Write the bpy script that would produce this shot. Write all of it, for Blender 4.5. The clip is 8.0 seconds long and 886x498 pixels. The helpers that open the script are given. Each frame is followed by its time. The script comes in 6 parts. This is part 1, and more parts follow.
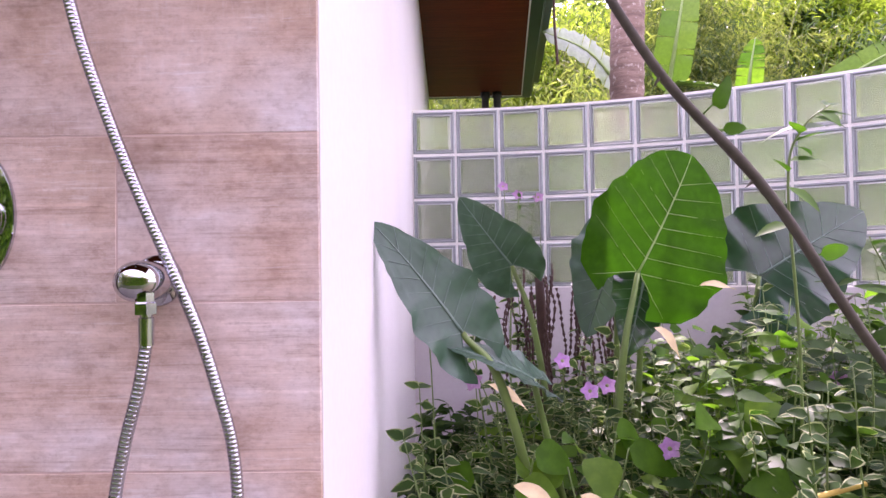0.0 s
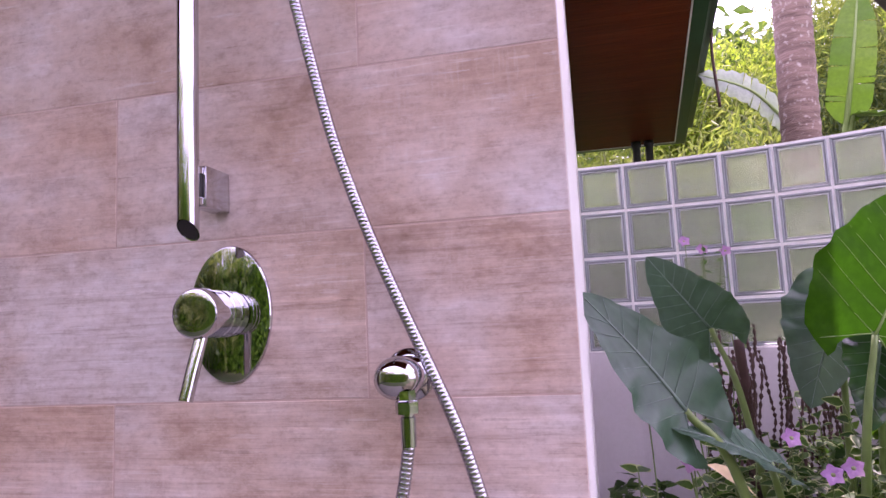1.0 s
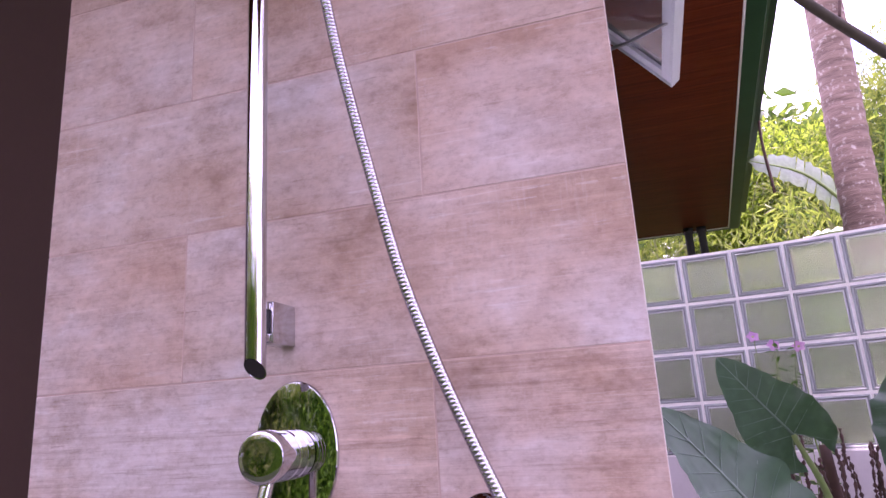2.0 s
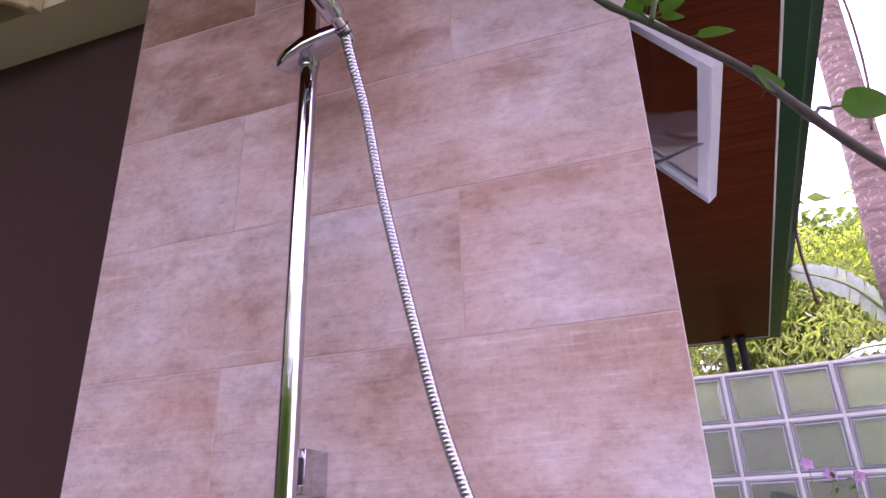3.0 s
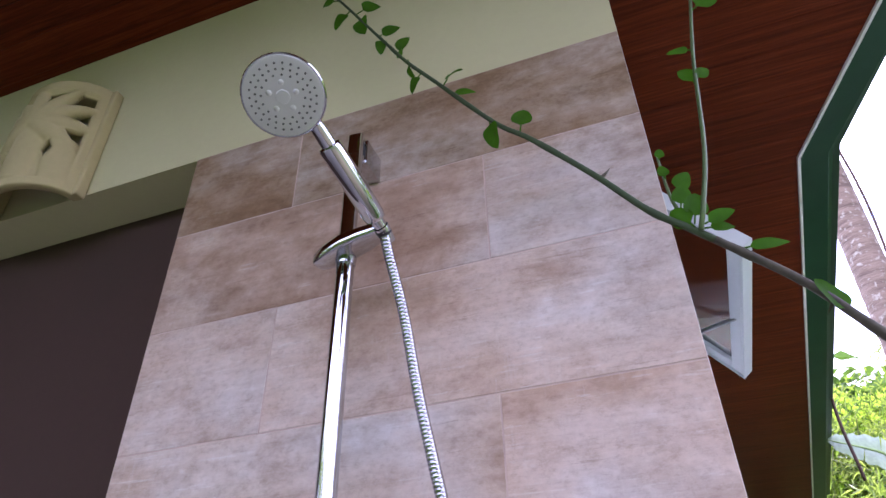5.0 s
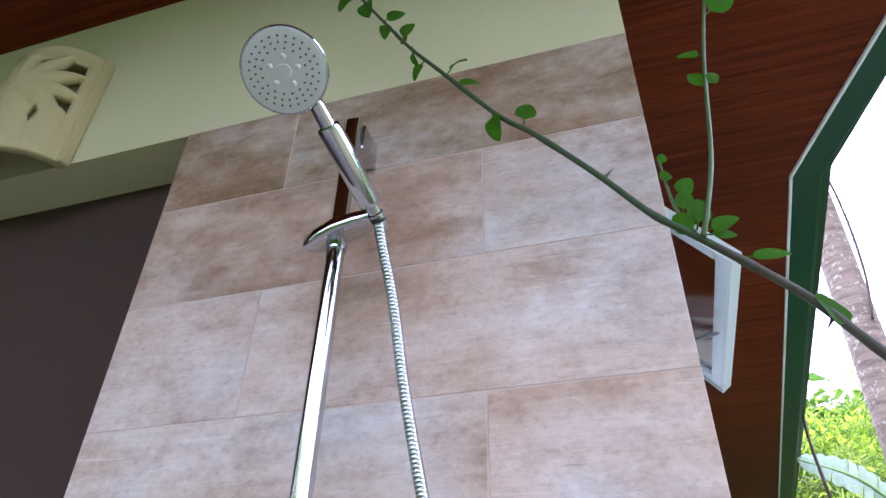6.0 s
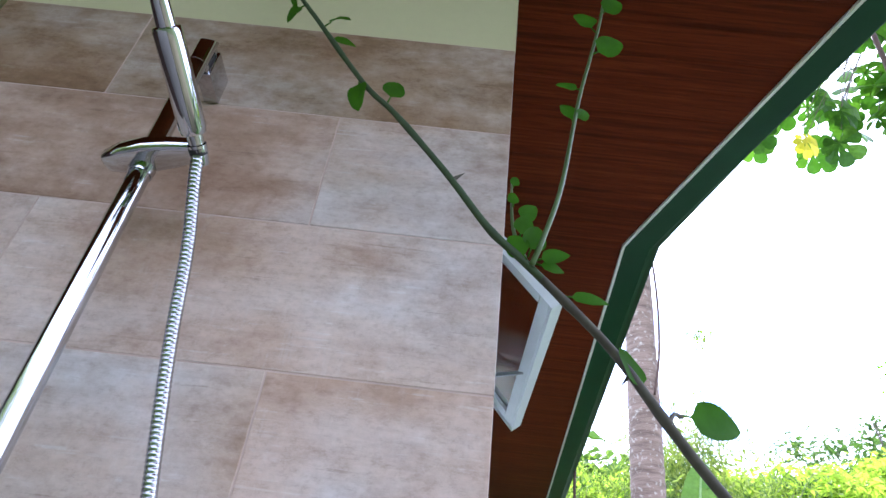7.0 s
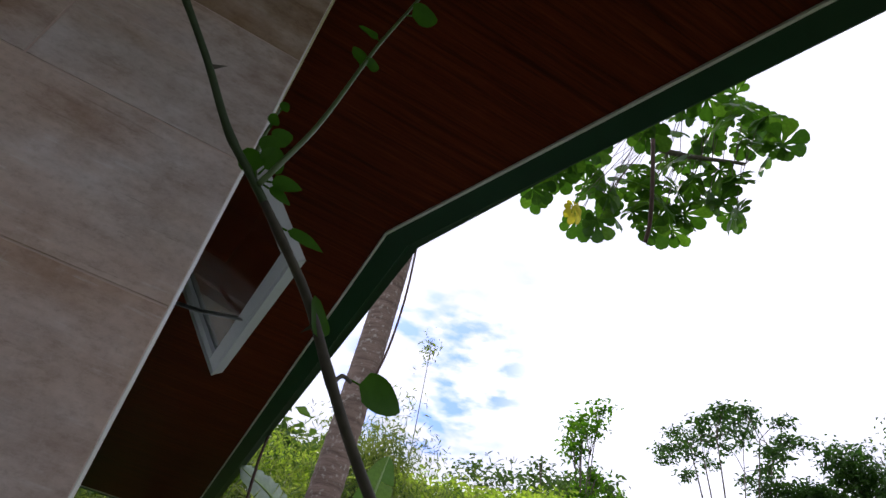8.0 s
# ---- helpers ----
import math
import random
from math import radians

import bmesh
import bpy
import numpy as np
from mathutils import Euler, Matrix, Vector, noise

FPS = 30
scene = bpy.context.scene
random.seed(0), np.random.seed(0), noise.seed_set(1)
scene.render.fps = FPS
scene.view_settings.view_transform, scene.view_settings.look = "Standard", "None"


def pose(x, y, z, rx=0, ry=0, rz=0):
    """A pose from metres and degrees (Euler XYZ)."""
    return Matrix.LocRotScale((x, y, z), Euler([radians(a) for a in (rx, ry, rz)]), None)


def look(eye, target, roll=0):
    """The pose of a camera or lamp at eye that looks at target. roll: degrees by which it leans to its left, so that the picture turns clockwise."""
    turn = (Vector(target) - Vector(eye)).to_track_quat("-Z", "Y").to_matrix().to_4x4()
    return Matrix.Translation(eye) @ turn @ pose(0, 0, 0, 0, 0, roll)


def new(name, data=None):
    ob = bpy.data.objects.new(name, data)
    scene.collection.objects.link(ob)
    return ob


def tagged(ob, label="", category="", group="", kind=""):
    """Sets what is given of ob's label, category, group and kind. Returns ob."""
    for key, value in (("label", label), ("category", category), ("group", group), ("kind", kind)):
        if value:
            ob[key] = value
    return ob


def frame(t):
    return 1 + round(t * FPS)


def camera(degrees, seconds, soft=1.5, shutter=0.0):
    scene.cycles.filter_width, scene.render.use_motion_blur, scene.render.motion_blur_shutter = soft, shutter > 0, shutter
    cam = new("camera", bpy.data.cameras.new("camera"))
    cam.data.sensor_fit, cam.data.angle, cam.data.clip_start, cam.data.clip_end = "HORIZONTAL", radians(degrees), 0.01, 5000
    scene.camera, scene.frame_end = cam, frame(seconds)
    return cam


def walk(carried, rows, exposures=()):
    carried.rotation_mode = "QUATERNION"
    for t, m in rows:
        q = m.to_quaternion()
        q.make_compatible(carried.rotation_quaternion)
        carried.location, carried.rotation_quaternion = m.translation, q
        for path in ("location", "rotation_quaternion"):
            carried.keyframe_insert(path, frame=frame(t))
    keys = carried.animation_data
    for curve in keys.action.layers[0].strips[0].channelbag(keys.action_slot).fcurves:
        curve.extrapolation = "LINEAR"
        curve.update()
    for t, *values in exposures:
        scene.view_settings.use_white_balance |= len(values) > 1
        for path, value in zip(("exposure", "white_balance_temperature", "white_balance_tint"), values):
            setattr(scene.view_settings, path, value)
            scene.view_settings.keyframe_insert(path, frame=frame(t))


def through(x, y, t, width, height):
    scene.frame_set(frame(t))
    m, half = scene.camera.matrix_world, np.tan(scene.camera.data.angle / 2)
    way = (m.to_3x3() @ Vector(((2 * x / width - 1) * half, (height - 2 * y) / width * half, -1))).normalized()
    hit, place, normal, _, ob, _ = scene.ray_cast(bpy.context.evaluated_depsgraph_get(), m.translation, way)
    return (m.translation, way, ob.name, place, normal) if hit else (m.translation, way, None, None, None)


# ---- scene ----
cam = camera(67.3, 8.0)
PATH = [
    (0, (0.161, -0.785, 1.048), (0.123, 1.214, 1.099), -0.9),
    (0.5, (0.085, -0.756, 1.066), (-0.178, 1.223, 1.183), -1.7),
    (1, (0.023, -0.744, 1.089), (-0.42, 1.192, 1.319), -2.7),
    (2.5, (-0.007, -0.731, 1.172), (-0.578, 1.075, 1.813), -3.1),
    (3, (-0.018, -0.728, 1.201), (-0.613, 1.015, 1.982), -2.1),
    (3.5, (-0.03, -0.726, 1.223), (-0.611, 0.964, 2.121), -2.2),
    (4, (-0.043, -0.723, 1.244), (-0.617, 0.913, 2.242), -2.3),
    (4.5, (-0.047, -0.731, 1.27), (-0.607, 0.85, 2.361), -2.0),
    (4.7, (-0.047, -0.734, 1.273), (-0.598, 0.817, 2.409), -1.8),
    (5.8, (-0.058, -0.733, 1.280), (-0.596, 0.773, 2.480), 0.9),
    (6, (-0.067, -0.718, 1.28), (-0.57, 0.819, 2.456), 1.4),
    (6.5, (-0.067, -0.687, 1.294), (-0.397, 0.891, 2.477), 4.2),
    (7, (-0.053, -0.647, 1.305), (-0.105, 0.946, 2.514), 7.4),
    (7.5, (-0.039, -0.616, 1.304), (0.219, 0.932, 2.543), 10.3),
    (7.8, (-0.018, -0.611, 1.303), (0.449, 0.881, 2.55), 11.2),
    (8, (0.01, -0.612, 1.304), (0.599, 0.835, 2.553), 13.0),
]
EXPOSURE = [(0.0, 1.42, 6280, 60), (0.5, 1.14, 6230, 64), (1.0, 1.12, 6200, 68), (2.5, 1.30, 6050, 72), (3.5, 1.28, 5950, 68), (4.5, 1.30, 5650, 50), (5.8, 1.71, 5420, 28), (6.5, 1.66, 5320, 23), (7.1, 1.38, 5370, 21), (7.5, 1.04, 5450, 20), (7.75, -0.02, 5800, 20), (8.0, -0.70, 6100, 23)]
walk(cam, [(t, look(eye, target, roll)) for t, eye, target, roll in PATH], EXPOSURE)

# ---- light: a bright, thinly clouded sky and one sun behind the house ----
SUN_ELEV, SUN_AZ = 52.0, 8.0          # degrees; azimuth from +y towards +x
world = bpy.data.worlds.new("sky")
scene.world = world
world.use_nodes = True
wn, wl = world.node_tree.nodes, world.node_tree.links
wn.clear()
sky = wn.new("ShaderNodeTexSky")
sky.sky_type, sky.sun_disc = "NISHITA", False
sky.sun_elevation, sky.sun_rotation = radians(SUN_ELEV), radians(SUN_AZ)
w_coord = wn.new("ShaderNodeTexCoord")
w_map = wn.new("ShaderNodeMapping")
w_map.inputs["Scale"].default_value = (1.0, 1.0, 2.6)
w_map.inputs["Rotation"].default_value = (0.0, 0.0, radians(-29))
w_map.inputs["Location"].default_value = (0.35, 0.1, 0.2)
w_noise = wn.new("ShaderNodeTexNoise")
w_noise.inputs["Scale"].default_value, w_noise.inputs["Detail"].default_value = 2.6, 7.0
w_ramp = wn.new("ShaderNodeValToRGB")
w_ramp.color_ramp.elements[0].position, w_ramp.color_ramp.elements[1].position = 0.12, 0.26
w_blue = wn.new("ShaderNodeMix")
w_blue.data_type = "RGBA"
w_gain = wn.new("ShaderNodeMix")
w_gain.data_type, w_gain.blend_type = "RGBA", "MULTIPLY"
w_gain.inputs[0].default_value = 1.0
w_gain.inputs[7].default_value = (0.16, 0.215, 0.34, 1)
# a break in the cloud low over the palm
w_dir = wn.new("ShaderNodeVectorMath")
w_dir.operation = "DOT_PRODUCT"
w_dir.inputs[1].default_value = (math.sin(radians(24)) * math.cos(radians(28)), math.cos(radians(24)) * math.cos(radians(28)), math.sin(radians(28)))
w_gap = wn.new("ShaderNodeMapRange")
w_gap.interpolation_type = "SMOOTHSTEP"
w_gap.inputs[1].default_value, w_gap.inputs[2].default_value = math.cos(radians(9.5)), math.cos(radians(4))
w_puff = wn.new("ShaderNodeTexNoise")
w_puff.inputs["Scale"].default_value, w_puff.inputs["Detail"].default_value = 15.0, 7.0
w_puffs = wn.new("ShaderNodeValToRGB")
w_puffs.color_ramp.elements[0].position, w_puffs.color_ramp.elements[1].position = 0.44, 0.60
w_open = wn.new("ShaderNodeMath")
w_open.operation = "MULTIPLY"
w_cover = wn.new("ShaderNodeMath")
w_cover.operation, w_cover.use_clamp = "SUBTRACT", True
wl.new(w_coord.outputs["Generated"], w_dir.inputs[0])
wl.new(w_dir.outputs["Value"], w_gap.inputs[0])
wl.new(w_map.outputs[0], w_puff.inputs["Vector"])
wl.new(w_puff.outputs[0], w_puffs.inputs[0])
wl.new(w_gap.outputs[0], w_open.inputs[0])
wl.new(w_puffs.outputs[0], w_open.inputs[1])
wl.new(w_ramp.outputs[0], w_cover.inputs[0])
wl.new(w_open.outputs[0], w_cover.inputs[1])
w_bg = wn.new("ShaderNodeBackground")
w_out = wn.new("ShaderNodeOutputWorld")
wl.new(w_coord.outputs["Generated"], w_map.inputs["Vector"])
wl.new(w_map.outputs[0], w_noise.inputs["Vector"])
wl.new(w_noise.outputs[0], w_ramp.inputs[0])
wl.new(w_cover.outputs[0], w_blue.inputs[0])
wl.new(sky.outputs[0], w_gain.inputs[6])
wl.new(w_gain.outputs[2], w_blue.inputs[6])
# thin cloud glows towards the sun
w_sun = wn.new("ShaderNodeVectorMath")
w_sun.operation = "DOT_PRODUCT"
w_sun.inputs[1].default_value = (math.sin(radians(SUN_AZ)) * math.cos(radians(SUN_ELEV)), math.cos(radians(SUN_AZ)) * math.cos(radians(SUN_ELEV)), math.sin(radians(SUN_ELEV)))
w_glow = wn.new("ShaderNodeMapRange")
w_glow.interpolation_type = "SMOOTHSTEP"
w_glow.inputs[1].default_value, w_glow.inputs[2].default_value = math.cos(radians(95)), math.cos(radians(20))
w_glow.inputs[3].default_value, w_glow.inputs[4].default_value = 1.0, 1.6
wl.new(w_coord.outputs["Generated"], w_sun.inputs[0])
wl.new(w_sun.outputs["Value"], w_glow.inputs[0])
w_lit = wn.new("ShaderNodeVectorMath")
w_lit.operation = "SCALE"
w_veil = wn.new("ShaderNodeValToRGB")
w_veil.color_ramp.elements[0].position, w_veil.color_ramp.elements[1].position = 0.38, 0.56
w_veil.color_ramp.elements[0].color, w_veil.color_ramp.elements[1].color = (1.06, 1.10, 1.20, 1), (1.36, 1.40, 1.48, 1)
wl.new(w_noise.outputs[0], w_veil.inputs[0])
wl.new(w_veil.outputs[0], w_lit.inputs[0])
wl.new(w_glow.outputs[0], w_lit.inputs["Scale"])
wl.new(w_lit.outputs[0], w_blue.inputs[7])
wl.new(w_blue.outputs[2], w_bg.inputs[0])
wl.new(w_bg.outputs[0], w_out.inputs[0])
w_bg.inputs[1].default_value = 1.0

sun_data = bpy.data.lights.new("sun", "SUN")
sun_data.energy, sun_data.angle, sun_data.color = 4.5, radians(0.6), (1.0, 0.95, 0.86)
sun_to = Vector((math.sin(radians(SUN_AZ)) * math.cos(radians(SUN_ELEV)), math.cos(radians(SUN_AZ)) * math.cos(radians(SUN_ELEV)), math.sin(radians(SUN_ELEV))))
sun_ob = new("sun", sun_data)
sun_ob.matrix_world = look(tuple(sun_to * 30), (0, 0, 0))


# ---- materials ----
class Mat:
    """A node material under construction: small helpers to chain nodes."""

    def __init__(self, name, rough=0.5, metal=0.0):
        self.m = bpy.data.materials.new(name)
        self.m.use_nodes = True
        self.n, self.l = self.m.node_tree.nodes, self.m.node_tree.links
        self.b = self.n["Principled BSDF"]
        self.b.inputs["Roughness"].default_value = rough
        self.b.inputs["Metallic"].default_value = metal
        self.coord = self.n.new("ShaderNodeTexCoord").outputs["Object"]

    def put(self, sock, value):
        if isinstance(value, bpy.types.NodeSocket):
            self.l.new(value, sock)
        else:
            sock.default_value = value

    def set(self, name, value):
        self.put(self.b.inputs[name], value)
        return self

    def mapped(self, scale=(1, 1, 1), vector=None, rot=(0, 0, 0)):
        k = self.n.new("ShaderNodeMapping")
        self.put(k.inputs["Vector"], vector or self.coord)
        k.inputs["Scale"].default_value = scale
        k.inputs["Rotation"].default_value = rot
        return k.outputs[0]

    def noise(self, scale, detail=4, vector=None, rough=0.55, distort=0.0):
        k = self.n.new("ShaderNodeTexNoise")
        self.put(k.inputs["Vector"], vector or self.coord)
        k.inputs["Scale"].default_value, k.inputs["Detail"].default_value = scale, detail
        k.inputs["Roughness"].default_value, k.inputs["Distortion"].default_value = rough, distort
        return k.outputs[0]

    def ramp(self, fac, stops):
        k = self.n.new("ShaderNodeValToRGB")
        self.put(k.inputs[0], fac)
        el = k.color_ramp.elements
        while len(el) < len(stops):
            el.new(0.5)
        for e, (p, c) in zip(el, stops):
            e.position, e.color = p, (*c, 1) if len(c) == 3 else c
        return k.outputs[0]

    def mix(self, fac, a, b, how="MIX"):
        k = self.n.new("ShaderNodeMix")
        k.data_type, k.blend_type = "RGBA", how
        self.put(k.inputs[0], fac)
        for s, v in ((k.inputs[6], a), (k.inputs[7], b)):
            self.put(s, (*v, 1) if isinstance(v, tuple) and len(v) == 3 else v)
        return k.outputs[2]

    def math(self, how, a, b=0.0):
        k = self.n.new("ShaderNodeMath")
        k.operation = how
        self.put(k.inputs[0], a), self.put(k.inputs[1], b)
        return k.outputs[0]

    def random(self):
        return self.n.new("ShaderNodeObjectInfo").outputs["Random"]

    def island(self):
        return self.n.new("ShaderNodeNewGeometry").outputs["Random Per Island"]

    def shifted(self, amount=37.0):
        """Object coordinates moved by a random step for each object."""
        k = self.n.new("ShaderNodeVectorMath")
        k.operation = "ADD"
        c = self.n.new("ShaderNodeCombineXYZ")
        r = self.random()
        for i, f in enumerate((1.0, 0.37, 0.71)):
            self.put(c.inputs[i], self.math("MULTIPLY", r, amount * f))
        self.put(k.inputs[0], self.coord), self.put(k.inputs[1], c.outputs[0])
        return k.outputs[0]

    def bump(self, height, strength=0.3, distance=0.002):
        k = self.n.new("ShaderNodeBump")
        k.inputs["Strength"].default_value, k.inputs["Distance"].default_value = strength, distance
        self.put(k.inputs["Height"], height)
        self.put(self.b.inputs["Normal"], k.outputs[0])
        return self

    def colour(self, value):
        return self.set("Base Color", (*value, 1) if isinstance(value, tuple) and len(value) == 3 else value)


def tile_material():
    k = Mat("wood_look_tile", 0.5)
    v = k.shifted()
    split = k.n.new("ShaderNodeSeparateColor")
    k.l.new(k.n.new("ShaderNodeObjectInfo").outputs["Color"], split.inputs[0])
    brushed = split.outputs[1]
    blotch = k.noise(3.0, 4, k.mapped((0.9, 1, 1.5), v), 0.58, 0.12)
    stain = k.noise(4.6, 7, k.mapped((0.8, 1, 1.4), v), 0.68, 0.15)
    cloud = k.noise(11.0, 7, k.mapped((0.75, 1, 1.1), v), 0.72, 0.1)
    grain = k.noise(6.0, 9, k.mapped((0.7, 1, 8.0), v), 0.72, 0.5)
    fine = k.noise(30.0, 8, k.mapped((0.75, 1, 1.3), v), 0.78)
    weave = k.noise(60.0, 4, k.mapped((2.6, 1, 0.35), v), 0.65)
    dash = k.noise(24.0, 3, k.mapped((0.45, 1, 6.5), v), 0.6)
    streak = k.noise(7.0, 7, k.mapped((0.55, 1, 17.0), v), 0.75, 0.25)
    thread = k.noise(30.0, 4, k.mapped((0.30, 1, 9.0), v), 0.7)
    col = k.ramp(blotch, [(0.33, (0.50, 0.345, 0.250)), (0.44, (0.60, 0.455, 0.370)), (0.53, (0.650, 0.530, 0.465)), (0.62, (0.645, 0.570, 0.540))])
    col = k.mix(k.ramp(stain, [(0.33, (1, 1, 1)), (0.48, (0, 0, 0))]), col, k.mix(0.50, col, (0.33, 0.205, 0.125)))
    col = k.mix(1.0, col, k.ramp(cloud, [(0.30, (0.72, 0.635, 0.56)), (0.47, (1, 0.99, 0.98)), (0.66, (1.09, 1.12, 1.16))]), "MULTIPLY")
    col = k.mix(1.0, col, k.ramp(grain, [(0.32, (0.91, 0.89, 0.88)), (0.5, (1, 1, 1)), (0.68, (1.04, 1.04, 1.045))]), "MULTIPLY")
    col = k.mix(brushed, col, k.ramp(streak, [(0.34, (0.76, 0.70, 0.66)), (0.45, (0.95, 0.93, 0.92)), (0.55, (1, 1, 1)), (0.66, (1.14, 1.15, 1.16))]), "MULTIPLY")
    col = k.mix(1.0, col, k.ramp(fine, [(0.30, (0.84, 0.81, 0.79)), (0.5, (1, 1, 1)), (0.70, (1.10, 1.10, 1.10))]), "MULTIPLY")
    grit = k.noise(95.0, 5, k.mapped((0.8, 1, 1.2), v), 0.75)
    col = k.mix(1.0, col, k.ramp(grit, [(0.34, (0.86, 0.83, 0.81)), (0.48, (1, 1, 1)), (0.68, (1.07, 1.07, 1.08))]), "MULTIPLY")
    hatch = k.math("MULTIPLY", k.ramp(weave, [(0.52, (0, 0, 0)), (0.66, (0.13, 0.13, 0.13))]), k.ramp(cloud, [(0.46, (0, 0, 0)), (0.56, (1, 1, 1))]))
    col = k.mix(hatch, col, (0.78, 0.73, 0.70))
    pale = k.math("MULTIPLY", k.ramp(thread, [(0.56, (0, 0, 0)), (0.65, (0.30, 0.30, 0.30))]), k.ramp(grain, [(0.46, (0, 0, 0)), (0.56, (1, 1, 1))]))
    col = k.mix(k.math("MULTIPLY", pale, brushed), col, (0.80, 0.76, 0.74))
    scuff = k.math("MULTIPLY", k.ramp(dash, [(0.58, (0, 0, 0)), (0.69, (0.36, 0.36, 0.36))]), k.ramp(cloud, [(0.50, (0, 0, 0)), (0.56, (1, 1, 1))]))
    col = k.mix(scuff, col, (0.82, 0.79, 0.78))
    mark = k.math("MULTIPLY", k.ramp(dash, [(0.30, (0.45, 0.45, 0.45)), (0.37, (0, 0, 0))]), k.ramp(cloud, [(0.42, (1, 1, 1)), (0.52, (0, 0, 0))]))
    col = k.mix(mark, col, (0.24, 0.155, 0.11))
    faint = k.math("MULTIPLY", k.ramp(thread, [(0.36, (0.38, 0.38, 0.38)), (0.43, (0, 0, 0))]), k.ramp(grain, [(0.44, (1, 1, 1)), (0.54, (0, 0, 0))]))
    col = k.mix(k.math("MULTIPLY", faint, brushed), col, (0.30, 0.205, 0.15))
    # how much browner and darker each tile is, set tile by tile
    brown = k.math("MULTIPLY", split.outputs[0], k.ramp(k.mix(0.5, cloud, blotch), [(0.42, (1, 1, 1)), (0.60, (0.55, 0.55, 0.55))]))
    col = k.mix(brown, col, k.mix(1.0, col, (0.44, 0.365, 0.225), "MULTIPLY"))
    tone = k.ramp(k.random(), [(0.0, (0.93, 0.90, 0.87)), (0.5, (0.98, 1.0, 1.0)), (1.0, (0.98, 1.03, 1.06))])
    k.colour(k.mix(1.0, col, tone, "MULTIPLY"))
    k.set("Roughness", k.ramp(cloud, [(0.3, (0.62, 0.62, 0.62)), (0.7, (0.44, 0.44, 0.44))]))
    k.bump(k.mix(0.5, streak, fine), 0.30, 0.0010)
    return k.m


def painted(name, base, rough=0.7, dirt=(0.55, 0.53, 0.48), amount=0.25, relief=0.25):
    k = Mat(name, rough)
    big = k.noise(1.7, 5)
    small = k.noise(60, 4)
    col = k.mix(k.ramp(big, [(0.45, (0, 0, 0)), (0.8, (amount, amount, amount))]), base, dirt)
    col = k.mix(k.ramp(small, [(0.35, (0.10, 0.10, 0.10)), (0.6, (0, 0, 0))]), col, dirt)
    k.colour(col).bump(k.mix(0.4, small, k.noise(14, 3)), relief, 0.002)
    return k.m


def plain(name, base, rough=0.5, metal=0.0, vary=0.12, scale=30.0, relief=0.0):
    k = Mat(name, rough, metal)
    n = k.noise(scale, 4)
    k.colour(k.mix(k.ramp(n, [(0.35, (vary, vary, vary)), (0.65, (0, 0, 0))]), base, tuple(c * 0.45 for c in base)))
    if relief:
        k.bump(n, relief, 0.001)
    return k.m


def chrome_material():
    k = Mat("chrome", 0.06, 1.0)
    k.colour((0.56, 0.575, 0.60))
    k.set("Roughness", k.ramp(k.noise(45, 5), [(0.45, (0.035, 0.035, 0.035)), (0.8, (0.11, 0.11, 0.11))]))
    return k.m


def soffit_material():
    k = Mat("red_brown_boards", 0.45)
    r = k.island()
    grain = k.noise(5, 8, k.mapped((0.5, 14, 1)), 0.65, 0.8)
    fine = k.noise(60, 5, k.mapped((0.25, 6, 1)), 0.7)
    col = k.ramp(grain, [(0.3, (0.062, 0.0110, 0.0045)), (0.55, (0.140, 0.0250, 0.0075)), (0.75, (0.215, 0.045, 0.013))])
    col = k.mix(k.ramp(fine, [(0.35, (0.5, 0.5, 0.5)), (0.5, (0, 0, 0))]), col, (0.05, 0.012, 0.007))
    col = k.mix(1.0, col, k.ramp(r, [(0, (0.93, 0.92, 0.92)), (1, (1.05, 1.05, 1.05))]), "MULTIPLY")
    k.colour(col).set("Specular IOR Level", 0.06).bump(fine, 0.15, 0.001)
    return k.m


def leaf_material(name, low, high, rough=0.4, through=0.35, gloss=0.5):
    """A leaf: colour varies leaf by leaf, some light comes through."""
    k = Mat(name, rough)
    r = k.island()
    col = k.ramp(r, [(0.0, low), (1.0, high)])
    col = k.mix(k.ramp(k.noise(35, 4), [(0.4, (0.35, 0.35, 0.35)), (0.65, (0, 0, 0))]), col, tuple(0.6 * a for a in low))
    k.colour(col).set("Specular IOR Level", gloss)
    t = k.n.new("ShaderNodeBsdfTranslucent")
    warm = k.mix(1.0, col, (1.28, 1.52, 0.50), "MULTIPLY")
    k.put(t.inputs[0], warm)
    s = k.n.new("ShaderNodeMixShader")
    s.inputs[0].default_value = through
    k.l.new(k.b.outputs[0], s.inputs[1]), k.l.new(t.outputs[0], s.inputs[2])
    k.l.new(s.outputs[0], k.n["Material Output"].inputs[0])
    return k.m


def glass_material(name, tint, rough, clear=1.0):
    k = Mat(name, rough)
    k.colour(tint).set("Transmission Weight", clear).set("IOR", 1.45)
    if rough > 0.05:
        k.bump(k.noise(9, 3), 0.25, 0.004)
    return k.m


